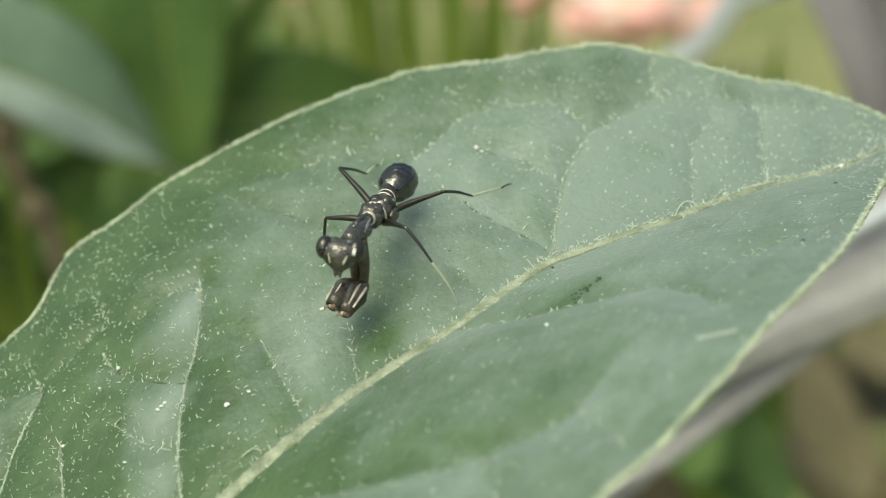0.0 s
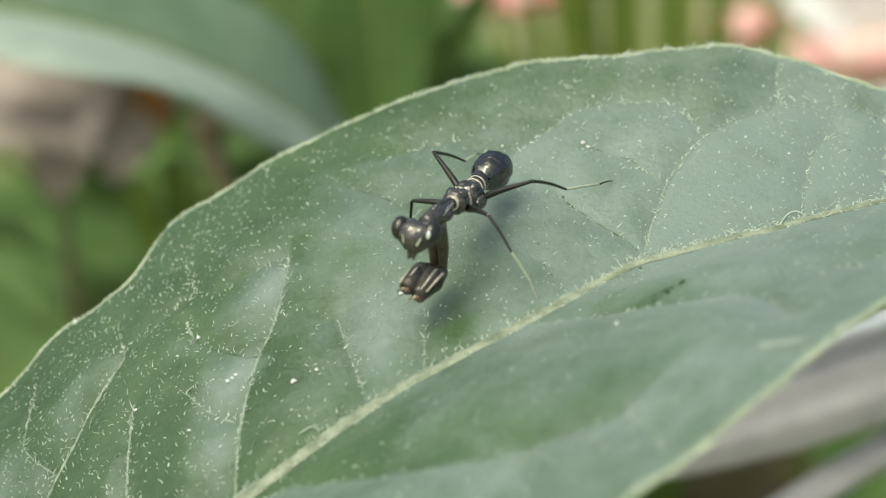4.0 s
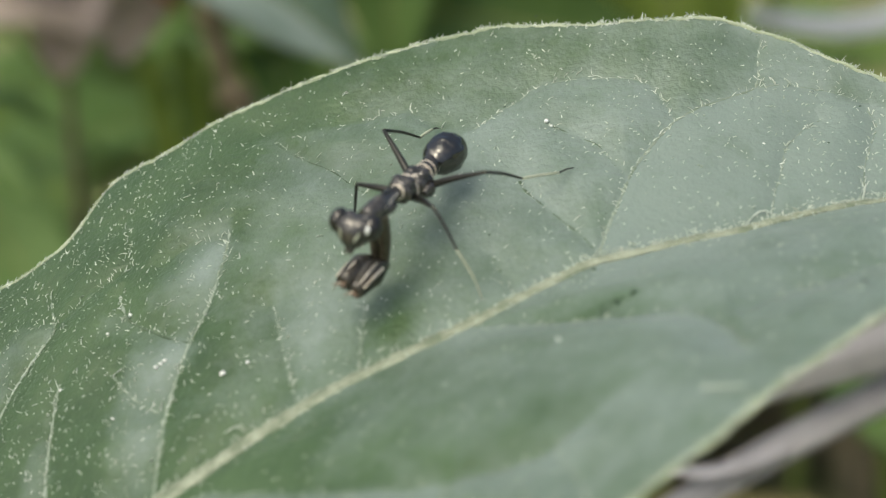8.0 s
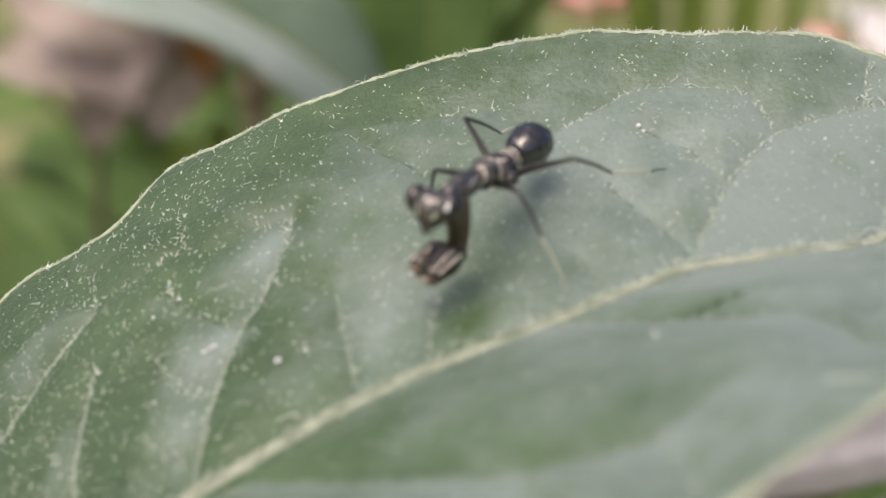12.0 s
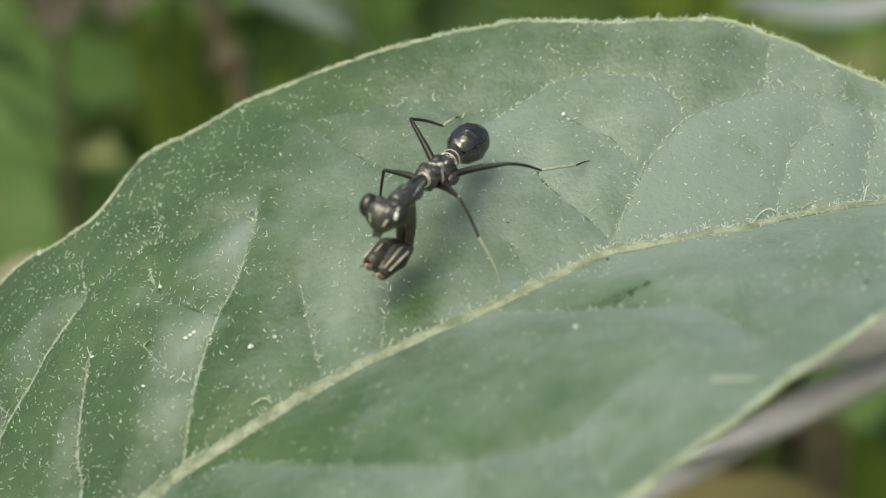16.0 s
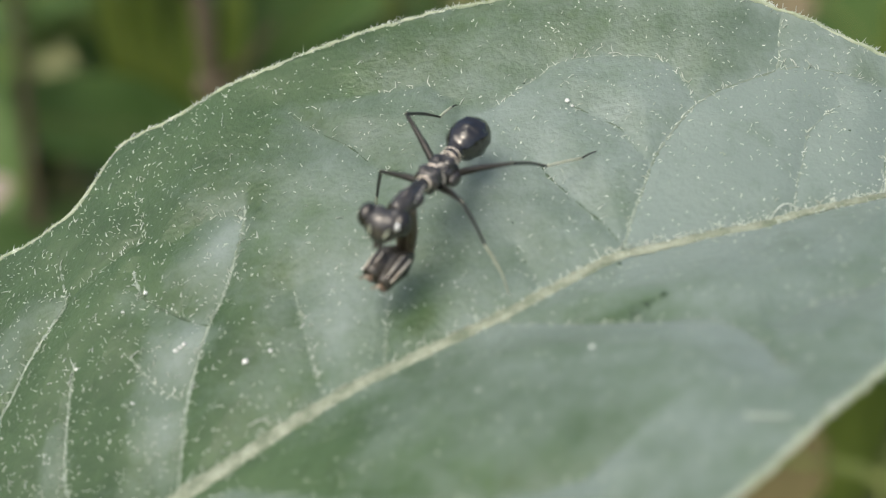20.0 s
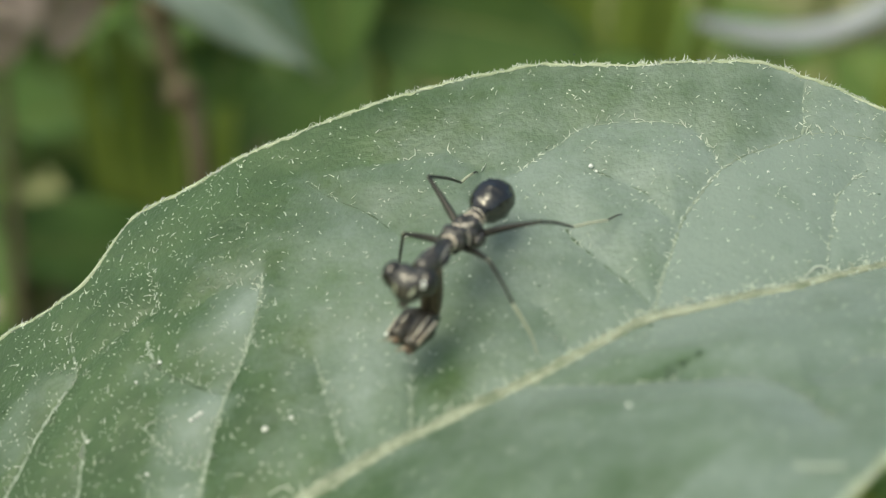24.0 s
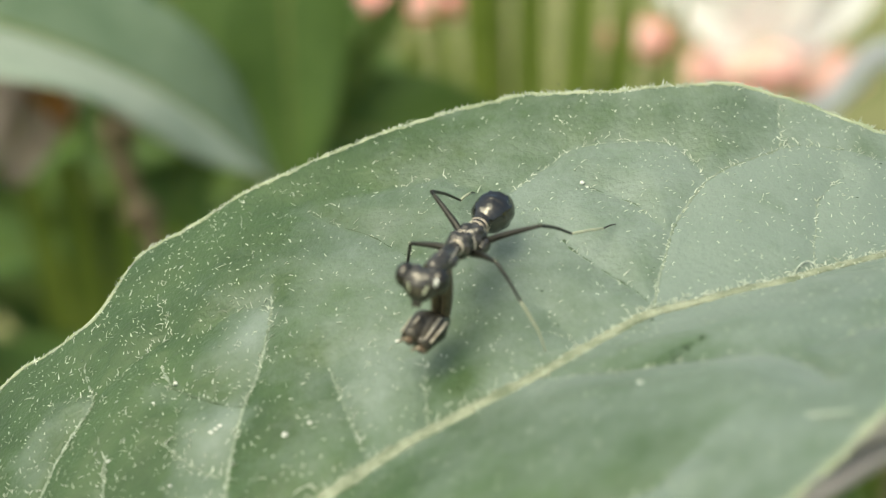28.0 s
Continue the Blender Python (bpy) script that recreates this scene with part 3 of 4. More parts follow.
    ob = link("hairs", me, M_HAIR, top, "short white leaf hairs")
    tagged(ob, kind="stuff")


leaf()


def plant_stem():
    top = thing("plant_stem", V(-42, -17, 0), "green upright stem that carries the leaf", "stem")
    part("stem", limb([(-42, -17, -4), (-41, -18, 80), (-42, -16, 160), (-40.6, -17, 221), (-41, -16, 300)], [2.6, 2.3, 1.9, 1.6, 1.0], 12), M_STEM, top)


plant_stem()


def grain(x, n, size, mat, name, label):
    """A tiny crumb lying on the blade."""
    size *= 0.85
    p = on_blade(x, n, size * (0.4 if mat == M_SPECK else 0.1))
    bm = bmesh.new()
    bmesh.ops.create_icosphere(bm, subdivisions=2, radius=size * MM)
    for v in bm.verts:
        v.co = v.co * (1 + 0.6 * noise.noise(v.co * 9000 + p * 700))
        v.co.z *= 0.7 if mat == M_SPECK else 0.3
        v.co += p
    me = bpy.data.meshes.new(name)
    for v in bm.verts:
        v.co -= p
    bm.to_mesh(me)
    bm.free()
    ob = link(name, me, mat, None, label, True, p)
    tagged(ob, label, "grain", "grains on the leaf")


PALE = [(-6.56, 3.49, 0.12), (-5.77, 3.38, 0.08), (-10.27, 8.92, 0.1), (-8.95, 5.63, 0.1), (-8.8, 5.66, 0.09), (-8.68, 5.7, 0.09), (4.07, 8.11, 0.12), (4.24, 7.85, 0.07), (17.58, -0.4, 0.12), (-2.85, 4.6, 0.1),
        (-1.04, 0.35, 0.09), (11.41, 3.85, 0.06), (10.0, 5.3, 0.06), (-12.43, 7.78, 0.08), (-10.24, 4.78, 0.08), (-11.0, 8.68, 0.07), (-0.3, 8.2, 0.05), (3.9, -4.04, 0.09)]
DARK = [(-10.94, 2.4, 0.1), (13.65, 3.06, 0.06), (1.98, 3.84, 0.07), (12.55, -7.17, 0.1), (5.25, 0.5, 0.1), (9.17, 0.54, 0.07), (9.3, 0.5, 0.06), (9.05, 0.55, 0.05), (15.09, 4.39, 0.07), (16.23, -2.51, 0.09), (2.62, 9.66, 0.07), (3.88, 8.76, 0.05),
        (3.9, 13.0, 0.07), (3.6, 12.8, 0.06), (-5.0, 0.8, 0.06), (-7.0, 0.8, 0.08), (3.09, 5.7, 0.05), (5.81, 3.0, 0.05)]
# a rough dark spot, many crumbs close together
spot = random.Random(8)
for k in range(16):
    t = k / 15
    DARK.append((5.2 + 1.05 * t + spot.gauss(0, 0.13), -2.75 + 0.45 * t + spot.gauss(0, 0.17), spot.uniform(0.06, 0.13)))
for x, n, s in PALE:
    grain(x, n, s, M_SPECK, "pale_grain", "tiny white grain lying on the leaf")
for x, n, s in DARK:
    grain(x, n, s, M_DARKSPECK, "dark_grain", "tiny dark grain lying on the leaf")


def fibre(course, thick, label):
    """A pale thread on the blade; course gives x, n and the height above the blade."""
    top = [on_blade(x, n, h) for x, n, h in course]
    bm = tube(smooth_line(top, 6), np.linspace(thick, thick * 0.6, 6 * (len(top) - 1) + 1) * MM, 8)
    for v in bm.verts:
        v.co -= top[0]
    me = bpy.data.meshes.new("thread")
    bm.to_mesh(me)
    bm.free()
    tagged(link("thread", me, M_HAIR, None, "", True, top[0]), label, "thread", "threads on the leaf")


fibre([(7.27, -10.39, 0.05), (7.6, -10.65, 0.06), (8.0, -11.0, 0.05), (8.3, -11.25, 0.05)], 0.035, "short pale thread lying on the leaf")
fibre([(10.3, 0.35, 0.06), (10.45, 0.55, 0.08), (10.7, 0.72, 0.1), (10.98, 0.75, 0.1), (11.16, 0.6, 0.1), (11.26, 0.35, 0.06)], 0.028, "pale hair curled into a loop on the midrib")
fibre([(14.3, 0.1, 0.06), (14.42, 0.4, 0.14), (14.55, 0.75, 0.2)], 0.035, "upright pale hair on the midrib")
fibre([(16.5, -0.45, 0.06), (16.75, -0.3, 0.15), (17.0, -0.35, 0.15)], 0.035, "bent pale hair on the midrib")
fibre([(-5.6, 0.7, 0.06), (-5.9, 1.0, 0.12), (-6.3, 1.1, 0.08)], 0.025, "bent pale hair beside the midrib")


# ---- the insect: a black ant-like mantis nymph ----
def nymph():
    foot = on_blade(-0.6, 4.0)
    bug = thing("mantis_nymph", foot, "black ant-like mantis nymph with folded forelegs standing on the leaf", "mantis")
    axis = Vector((0.46, 0.87, 0.0))
    side = Vector((0.88, -0.47, 0.0))

    ab = part("abdomen", lump((0.52, 2.8, 251.16), (0.52, 0.84, 0.1), (0.93, 0.69, 0.67), 40, 56, lambda u: 1.0 + 0.08 * u - 0.12 * max(-u, 0) ** 2 - 0.03 * ((u * 2.1 + 0.35) % 1.0) ** 3, 0.08), M_ABDOMEN, bug, "glossy black round abdomen")
    part("waist", limb([(-0.18, 1.55, 251.0), (0.0, 1.95, 251.05), (0.28, 2.5, 251.15)], [0.34, 0.31, 0.4], 20), M_BODY, bug)
    for k, r in ((0.02, 0.36), (0.34, 0.335), (0.62, 0.34), (0.9, 0.37)):
        c = Vector((-0.14 + 0.36 * k, 1.62 + 0.8 * k, 251.01 + 0.1 * k))
        part("band", limb([tuple(c - axis * 0.02), tuple(c), tuple(c + axis * 0.02)], [r - 0.03, r, r - 0.03], 20), M_CREAM, ab, "cream ring at the waist")
    meta = part("metathorax", lump((-0.36, 1.08, 250.96), axis, (0.52, 0.5, 0.45), 28, 20, lambda u: 1.0 - 0.1 * math.cos(u * 7.0), 0.2), M_BODY, bug)
    part("collar", limb([(-0.65, 0.53, 251.02), (-0.63, 0.56, 251.02), (-0.61, 0.59, 251.02)], [0.45, 0.47, 0.455], 20), M_CREAM, meta, "thin cream collar")
    meso = part("mesothorax", lump((-0.76, 0.28, 251.08), axis, (0.42, 0.44, 0.42), 28, 20, lambda u: 1.0 - 0.08 * math.cos(u * 7.0), 0.24), M_BODY, bug)
    for s in (-1, 1):
        q = Vector((-0.72, 0.36, 251.34)) + side * (0.2 * s)
        part("back_knob", lump(tuple(q), tuple(axis), (0.26, 0.19, 0.17), 16, 12, None, 0.25), M_BODY, meso)
        q = Vector((-0.3, 1.1, 251.28)) + side * (0.2 * s)
        part("back_knob", lump(tuple(q), tuple(axis), (0.28, 0.21, 0.18), 16, 12, None, 0.25), M_BODY, meta)
        q = Vector((-0.2, 1.36, 251.0)) + side * (0.3 * s)
        part("cream_edge", limb([tuple(q + side * (0.17 * s) - Vector((0, 0, 0.25)) - axis * 0.12), tuple(q + side * (0.09 * s) + Vector((0, 0, 0.16))), tuple(q - side * (0.2 * s) + Vector((0, 0, 0.42)) + axis * 0.08)], [0.02, 0.03, 0.02], 6), M_CREAM, meta, "thin cream edge of a plate")
    pro = part("prothorax", limb([(-0.82, 0.12, 251.12), (-1.0, -0.22, 251.16), (-1.18, -0.6, 251.16), (-1.45, -1.08, 251.12), (-1.8, -1.62, 251.06)], [0.24, 0.19, 0.24, 0.36, 0.3], 18), M_BODY, bug)
    part("collar", limb([(-0.88, 0.02, 251.13), (-0.91, -0.04, 251.14), (-0.94, -0.1, 251.15)], [0.25, 0.265, 0.23], 18), M_CREAM, pro, "thin cream collar")
    for s in (-1, 1):
        a, b, c = Vector((-1.0, -0.25, 251.24)) + side * (0.14 * s), Vector((-1.22, -0.7, 251.26)) + side * (0.23 * s), Vector((-1.5, -1.18, 251.2)) + side * (0.3 * s)
        # streaks of sheen along the side plates, put into the colour
        part("side_ridge", limb([tuple(a), tuple(b), tuple(c)], [0.03, 0.07, 0.05], 8), M_PLATESHEEN, pro, "pale side plate with its sheen painted in")
    part("cross_ridge", limb([(-1.62, -0.92, 251.3), (-1.46, -1.06, 251.46), (-1.26, -1.2, 251.3)], [0.04, 0.06, 0.04], 8), M_BODY, pro)

    # head: a wide triangle, eyes at its upper corners, the mouth at its tip
    hc = Vector((-2.14, -2.06, 250.86))
    across = Vector((0.93, -0.33, -0.12)).normalized()
    down = Vector((-0.22, -0.42, -0.88))
    down = (down - across * down.dot(across)).normalized()
    front = across.cross(down)
    bm = bmesh.new()
    bmesh.ops.create_uvsphere(bm, u_segments=28, v_segments=20, radius=1.0)
    for v in bm.verts:
        a, b, c = v.co.x, v.co.z, v.co.y
        t = (1 - b) / 2
        w = 0.74 * (1 - 0.5 * max(t - 0.4, 0) / 0.6)
        lobes = 1 - 0.12 * math.exp(-(a / 0.25) ** 2) * (1 - t)
        v.co = (hc + across * (a * w) + down * (-b * 0.56 * lobes + 0.06) + front * (c * 0.5 * (1 - 0.3 * t))) * MM
    bmesh.ops.recalc_face_normals(bm, faces=bm.faces)
    head = part("head", bm, M_HEAD, bug, "dark grey triangular head", origin=V(-1.8, -1.6, 251.05))
    for s in (-1, 1):
        c = hc + across * (0.54 * s) - down * 0.16 + front * 0.0
        part("eye", lump(tuple(c), tuple(down), (0.4, 0.3, 0.36), 20, 14), M_EYE, head, "dark bulging eye")
        a = hc + across * (0.16 * s) - down * 0.12 - front * 0.28
        part("antenna", limb([tuple(a), tuple(a + across * (0.16 * s) - front * 0.2 + down * 0.05), tuple(a + across * (0.42 * s) - front * 0.34 + down * 0.18)], [0.022, 0.016, 0.01], 6), M_LEG, head)
        m = hc + across * (0.07 * s) + down * 0.58 - front * 0.02
        part("mouthpart", limb([tuple(m), tuple(m + down * 0.1), tuple(m + down * 0.2 + across * (0.03 * s))], [0.1, 0.075, 0.03], 8), M_HEAD, head)
        g = hc + across * (0.27 * s) + down * 0.2 - front * 0.42
        part("cheek_mark", lump(tuple(g), tuple(down + across * (-0.35 * s)), (0.17, 0.03, 0.045), 10, 8), M_TARSUS, head, "pale mark on the face")
        # a white lump on the right eye stands in for its highlight
        q = c - across * (0.02 * s) - front * 0.29 + down * 0.06
        part("eye_spot", lump(tuple(q), tuple(down), (0.15, 0.08, 0.1), 12, 8), M_SPECK if s > 0 else M_EYE, head, "white highlight modelled on the eye" if s > 0 else "")

    for s in (-1, 1):
        c = hc + across * (0.25 * s) - down * 0.34 + front * 0.04
        part("crown_lobe", lump(tuple(c), tuple(across), (0.3, 0.24, 0.2), 16, 12, None, 0.15), M_HEAD, head)
    part("back_ridge", limb([(-0.95, -0.1, 251.36), (-1.25, -0.7, 251.44), (-1.55, -1.25, 251.4)], [0.05, 0.08, 0.06], 8), M_BODY, pro)
    for s in (-1, 1):
        q = Vector((-1.34, -0.85, 251.06)) + side * (0.3 * s)
        part("shoulder", lump(tuple(q), tuple(axis), (0.34, 0.14, 0.18), 16, 12, None, 0.2), M_BODY, pro)
        q = Vector((-0.3, 1.0, 250.8)) + side * (0.42 * s)
        part("flank", lump(tuple(q), tuple(axis), (0.36, 0.16, 0.24), 16, 12, None, 0.25), M_BODY, meta)

    # raptorial forelegs, held folded in front
    fore = []
    for s in (-1, 1):
        o = side * (0.18 * s)
        hip = Vector((-1.5, -1.15, 250.95)) + o * 1.1
        elbow = Vector((-1.5, -0.72, 249.0)) + o * 0.9
        tip = Vector((-2.4, -2.16, 248.92)) + o * 1.15 + Vector((0, 0, 0.12 * -s))
        coxa = part("coxa", limb([tuple(hip), tuple(hip.lerp(elbow, 0.5) + side * 0.05), tuple(elbow)], [0.2, 0.2, 0.14], 12), M_COXA, bug, "olive-brown upper foreleg", origin=hip * MM)
        mid = elbow.lerp(tip, 0.45) + Vector((0, 0, 0.1))
        proud = Vector((0.25 * s + 0.1, -0.35, 0.9))
        femur = part("femur", limb([tuple(elbow), tuple(mid), tuple(tip)], [0.2, 0.43, 0.25], 14, 6, 1.1), M_FEMUR, coxa, "thick grey-brown grasping foreleg")
        part("femur_stripe", limb([tuple(elbow.lerp(tip, 0.12) + proud * 0.15), tuple(mid + proud * 0.4), tuple(elbow.lerp(tip, 0.95) + proud * 0.25)],
                                 [0.03, 0.05, 0.04], 8), M_CREAM, coxa, "cream stripe along the foreleg")
        rim = proud * 0.26 + side * (0.28 * s)
        part("femur_stripe", limb([tuple(elbow.lerp(tip, 0.2) + rim * 0.5), tuple(mid + rim), tuple(elbow.lerp(tip, 0.96) + rim * 0.8)], [0.03, 0.05, 0.035], 8), M_CREAM, coxa, "cream stripe along the foreleg")
        part("femur_edge", limb([tuple(elbow.lerp(tip, 0.2) + side * (0.16 * s)), tuple(mid + side * (0.33 * s) + Vector((0, -0.05, 0.1))), tuple(tip + side * (0.22 * s))], [0.03, 0.06, 0.04], 8), M_LEG, coxa, "black edge of the foreleg")
        part("tibia", limb([tuple(tip), tuple(tip.lerp(elbow, 0.3) - side * (0.12 * s) - Vector((0, 0, 0.14))), tuple(tip.lerp(elbow, 0.68) - side * (0.1 * s) - Vector((0, 0, 0.2)))], [0.1, 0.09, 0.04], 10), M_ORANGE, coxa, "orange-brown folded shin")
        part("claw", lump(tuple(tip + Vector((-0.05, -0.06, -0.02))), (-0.5, -0.8, -0.3), (0.06, 0.16, 0.08), 14, 10, None, 0.5), M_ORANGE, coxa, "orange-brown claw joint")
        for k in range(5):
            q = tip + side * (0.1 * (k - 2)) + Vector((-0.08, -0.13, 0.08 - 0.05 * abs(k - 2)))
            part("claw_tooth", limb([tuple(q), tuple(q + Vector((-0.03, -0.03, -0.03))), tuple(q + Vector((-0.04, -0.04, -0.09)))], [0.035, 0.028, 0.012], 6), M_CREAM if k == 2 else M_ORANGE, coxa, "pale tooth of the claw" if k == 2 else "")
        for k in range(5):
            q = elbow.lerp(tip, 0.3 + 0.13 * k) - Vector((0, 0, 0.12))
            part("spine", limb([tuple(q), tuple(q - side * (0.02 * s) - Vector((0.02, 0.03, 0.07))), tuple(q - Vector((0.05, 0.07, 0.13)))], [0.025, 0.018, 0.006], 5), M_TARSUS, coxa)
        fore.append(coxa)

    def leg(name, hip, knee, ankle, bend, toe, label):
        femur = part(name, limb([hip, tuple(Vector(hip).lerp(Vector(knee), 0.4) + Vector((0, 0, 0.05))), knee], [0.135, 0.115, 0.06], 10), M_LEG, bug, label)
        part("knee", lump(knee, tuple(Vector(knee) - Vector(hip)), (0.06, 0.052, 0.052), 10, 8), M_TARSUS if name == "middle_leg" else M_COXA, femur)
        part("tibia", limb([knee, tuple(Vector(knee).lerp(Vector(ankle), 0.5) + Vector((0, 0, 0.06))), ankle], [0.062, 0.056, 0.042], 8), M_LEG, femur)
        part("shin_tip", limb([ankle, tuple(Vector(ankle).lerp(Vector(bend), 0.5) + Vector((0, 0, 0.02))), bend], [0.048, 0.05, 0.044], 8), M_TARSUS, femur, "pale end of the shin")
        part("tarsus", limb([bend, tuple(Vector(bend).lerp(Vector(toe), 0.5) + Vector((0, 0, 0.03))), toe], [0.036, 0.03, 0.018], 8), M_TARSUS if name != "hind_leg" else M_LEG, femur)

    def ground_at(x, y, lift=0.03):
        return tuple(on_blade(x, y - rib_y(x), lift) / MM)

    leg("hind_leg", (-0.5, 1.5, 250.8), (-1.47, 3.25, 251.86), (-0.36, 5.08, 250.8), (0.05, 5.9, 250.75), ground_at(0.26, 6.5), "thin dark hind leg bent at the knee")
    leg("hind_leg", (0.0, 1.2, 250.75), (1.83, 0.5, 251.55), (3.07, 1.97, 250.63), (4.3, 3.0, 250.35), ground_at(4.87, 3.85), "thin dark hind leg stretched to the side")
    leg("middle_leg", (-0.95, 0.5, 250.85), (-2.29, 1.3, 250.82), (-2.44, 1.75, 249.6), (-2.48, 2.05, 249.1), ground_at(-2.5, 2.3), "thin dark middle leg bent at the knee")
    leg("middle_leg", (-0.35, 0.35, 250.75), (0.26, -0.85, 250.95), (0.95, -1.65, 249.9), (1.5, -1.75, 248.9), ground_at(1.72, -1.75), "thin dark middle leg with a pale shin")
    return bug, head, fore


mantis, mantis_head, mantis_fore = nymph()


# ---- the plants behind ----
def leaf_blade(base, tip, width, up=(0, -0.3, 1), fold=0.25, droop=0.0, pointed=1.6, curl=0.0, rows=26, cols=12, two=False):
    """An ovate leaf blade from base to tip (mm): creased along the middle, drooping, with thickness."""
    b, t = Vector(base), Vector(tip)
    ahead = t - b
    long = ahead.length
    ahead.normalize()
    side = ahead.cross(Vector(up)).normalized()
    nor = side.cross(ahead)
    bm = bmesh.new()
    grids = []
    for lift in (0.0, -0.25):
        g = []
        for i in range(rows + 1):
            u = i / rows
            half = 0.5 * width * (math.sin(math.pi * min(u, 1) ** 0.75) ** (1 / pointed) if 0 < u < 1 else 0.0) * (1 - 0.25 * u) + 0.12
            line = []
            for j in range(cols + 1):
                v = 2 * j / cols - 1
                wave = 0.04 * width * math.sin(u * 11 + v * 2 + b.x) * abs(v) ** 2
                p = b + ahead * (u * long) + side * (v * half) + nor * (fold * abs(v) * half + wave + droop * (u - u * u) * long + curl * v * half * u + lift)
                line.append(bm.verts.new(p * MM))
            g.append(line)
        grids.append(g)
    A, B = grids
    for i in range(rows):
        for j in range(cols):
            for quad in ((A[i][j], A[i + 1][j], A[i + 1][j + 1], A[i][j + 1]), (B[i][j], B[i][j + 1], B[i + 1][j + 1], B[i + 1][j])):
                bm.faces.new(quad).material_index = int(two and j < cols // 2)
        bm.faces.new((A[i][0], B[i][0], B[i + 1][0], A[i + 1][0]))
        bm.faces.new((A[i][cols], A[i + 1][cols], B[i + 1][cols], B[i][cols]))
    rib = [(b + ahead * (u * long) + nor * (droop * (u - u * u) * long + 0.05)) * MM for u in np.linspace(0, 0.97, 14)]
    return bm, tube(rib, np.linspace(0.022, 0.006, 14) * width * MM, 6)


def add_leaf(plant, joint, base, tip, width, mat, label="", shaded_mat=None, **kw):
    blade, rib = leaf_blade(base, tip, width, two=shaded_mat is not None, **kw)
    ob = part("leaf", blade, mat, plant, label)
    if shaded_mat:
        ob.data.materials.append(shaded_mat)
    part("midrib", rib, M_STEM, ob)
    if joint:
        j, b = Vector(joint), Vector(base)
        part("petiole", limb([tuple(j), tuple(j.lerp(b, 0.5) + Vector((0, 0, 0.08 * (b - j).length))), tuple(b)], [0.9, 0.8, 0.6], 8), M_STEM, ob)
    return ob


def plant(name, foot, top, label, mat, width, r=1.8, stem_mat=None, extra=(), count=0, seed=1, low=0.35, spread=1.0, droop=0.12):
    """A plant: an upright stem from the ground, given leaves and a spiral of others."""
    f, t = Vector(foot), Vector(top)
    rng = random.Random(seed)
    top_ob = thing(name, f * MM, label, "plant")
    bend = Vector((rng.uniform(-6, 6), rng.uniform(-6, 6), 0))
    spine = [f - Vector((0, 0, 6)), f.lerp(t, 0.33) + bend, f.lerp(t, 0.67) + bend * 0.6, t]
    part("stem", limb([tuple(p) for p in spine], [r, r * 0.9, r * 0.7, r * 0.4], 10), stem_mat or M_STEM, top_ob)
    for base, tip, w, m, kw in extra:
        b = Vector(base)
        k = min(max((b.z - f.z) / (t.z - f.z) - 0.08, 0.1), 0.97)
        joint = f.lerp(t, k) + bend * (k / 0.33 if k < 0.33 else 1.0 - 0.4 * (k - 0.33) / 0.34 if k < 0.67 else 0.6 * (1 - k) / 0.33)
        add_leaf(top_ob, tuple(joint), base, tip, w, m, **kw)
    for i in range(count):
        k = low + (0.98 - low) * i / max(count - 1, 1)
        joint = f.lerp(t, k) + bend * (k / 0.33 if k < 0.33 else 1.0 - 0.4 * (k - 0.33) / 0.34 if k < 0.67 else 0.6 * (1 - k) / 0.33)
        a = i * 2.4 + rng.uniform(-0.4, 0.4) + seed
        d = Vector((math.cos(a), math.sin(a), rng.uniform(-0.15, 0.55)))
        w = width * rng.uniform(0.7, 1.15)
        b = joint + d * (w * 0.35 * spread)
        tip = b + Vector((d.x, d.y, d.z - rng.uniform(0.3, 0.9))).normalized() * (w * rng.uniform(1.5, 2.1))
        add_leaf(top_ob, tuple(joint), tuple(b), tuple(tip), w, mat, droop=droop * rng.uniform(0.4, 1.5), fold=rng.uniform(0.1, 0.35))
    return top_ob


# the plant whose pale leaf hangs behind
plant("leafy_plant", (-82, 150, 0), (-80, 144, 250), "leafy plant with drooping grey-green leaves", M_GARDENLEAF, 24, 2.0, count=9, seed=3, low=0.2, extra=[
    # light on the fold is put into the colour: near half pale, far half dark
    ((-54.9, 117.4, 233.9), (-11.7, 134.1, 204.2), 31, M_LITLEAF, dict(droop=0.45, fold=0.26, up=(0.11, -0.4, 1), shaded_mat=M_SHADELEAF, label="folded grey-green leaf, lit half painted pale, shaded half darker")),
    ((-58, 118, 205), (-46, 107, 201), 6, M_DARKLEAF, dict(droop=0.1)),
])
plant("leafy_plant", (-8, 205, 0), (-6, 196, 236), "leafy plant with broad dark green leaves", M_DARKLEAF, 26, 2.0, count=7, seed=10, low=0.2, extra=[
    ((-12, 186, 230), (-12, 175, 190), 22, M_DARKLEAF, dict(up=(0, -1, 0.3), droop=0.05)),
    ((-9, 186, 196), (26, 184, 190), 22, M_DARKLEAF, dict(up=(0.1, -1, 0.5), droop=0.15)),
    ((6, 187, 217), (-11, 180, 193), 5, M_MIDLEAF, dict(up=(0.3, -1, 0.3), droop=0.12)),
    ((-20, 196, 208), (-44, 182, 192), 24, M_DARKLEAF, dict(up=(0, -1, 0.5), droop=0.1)),
    ((-30, 200, 225), (-30, 185, 180), 26, M_DARKLEAF, dict(up=(0, -1, 0.3), droop=0.1)),
])
plant("leafy_plant", (70, 260, 0), (66, 250, 158), "leafy plant with dark green leaves", M_DARKLEAF, 30, 2.2, count=9, seed=5, low=0.6)
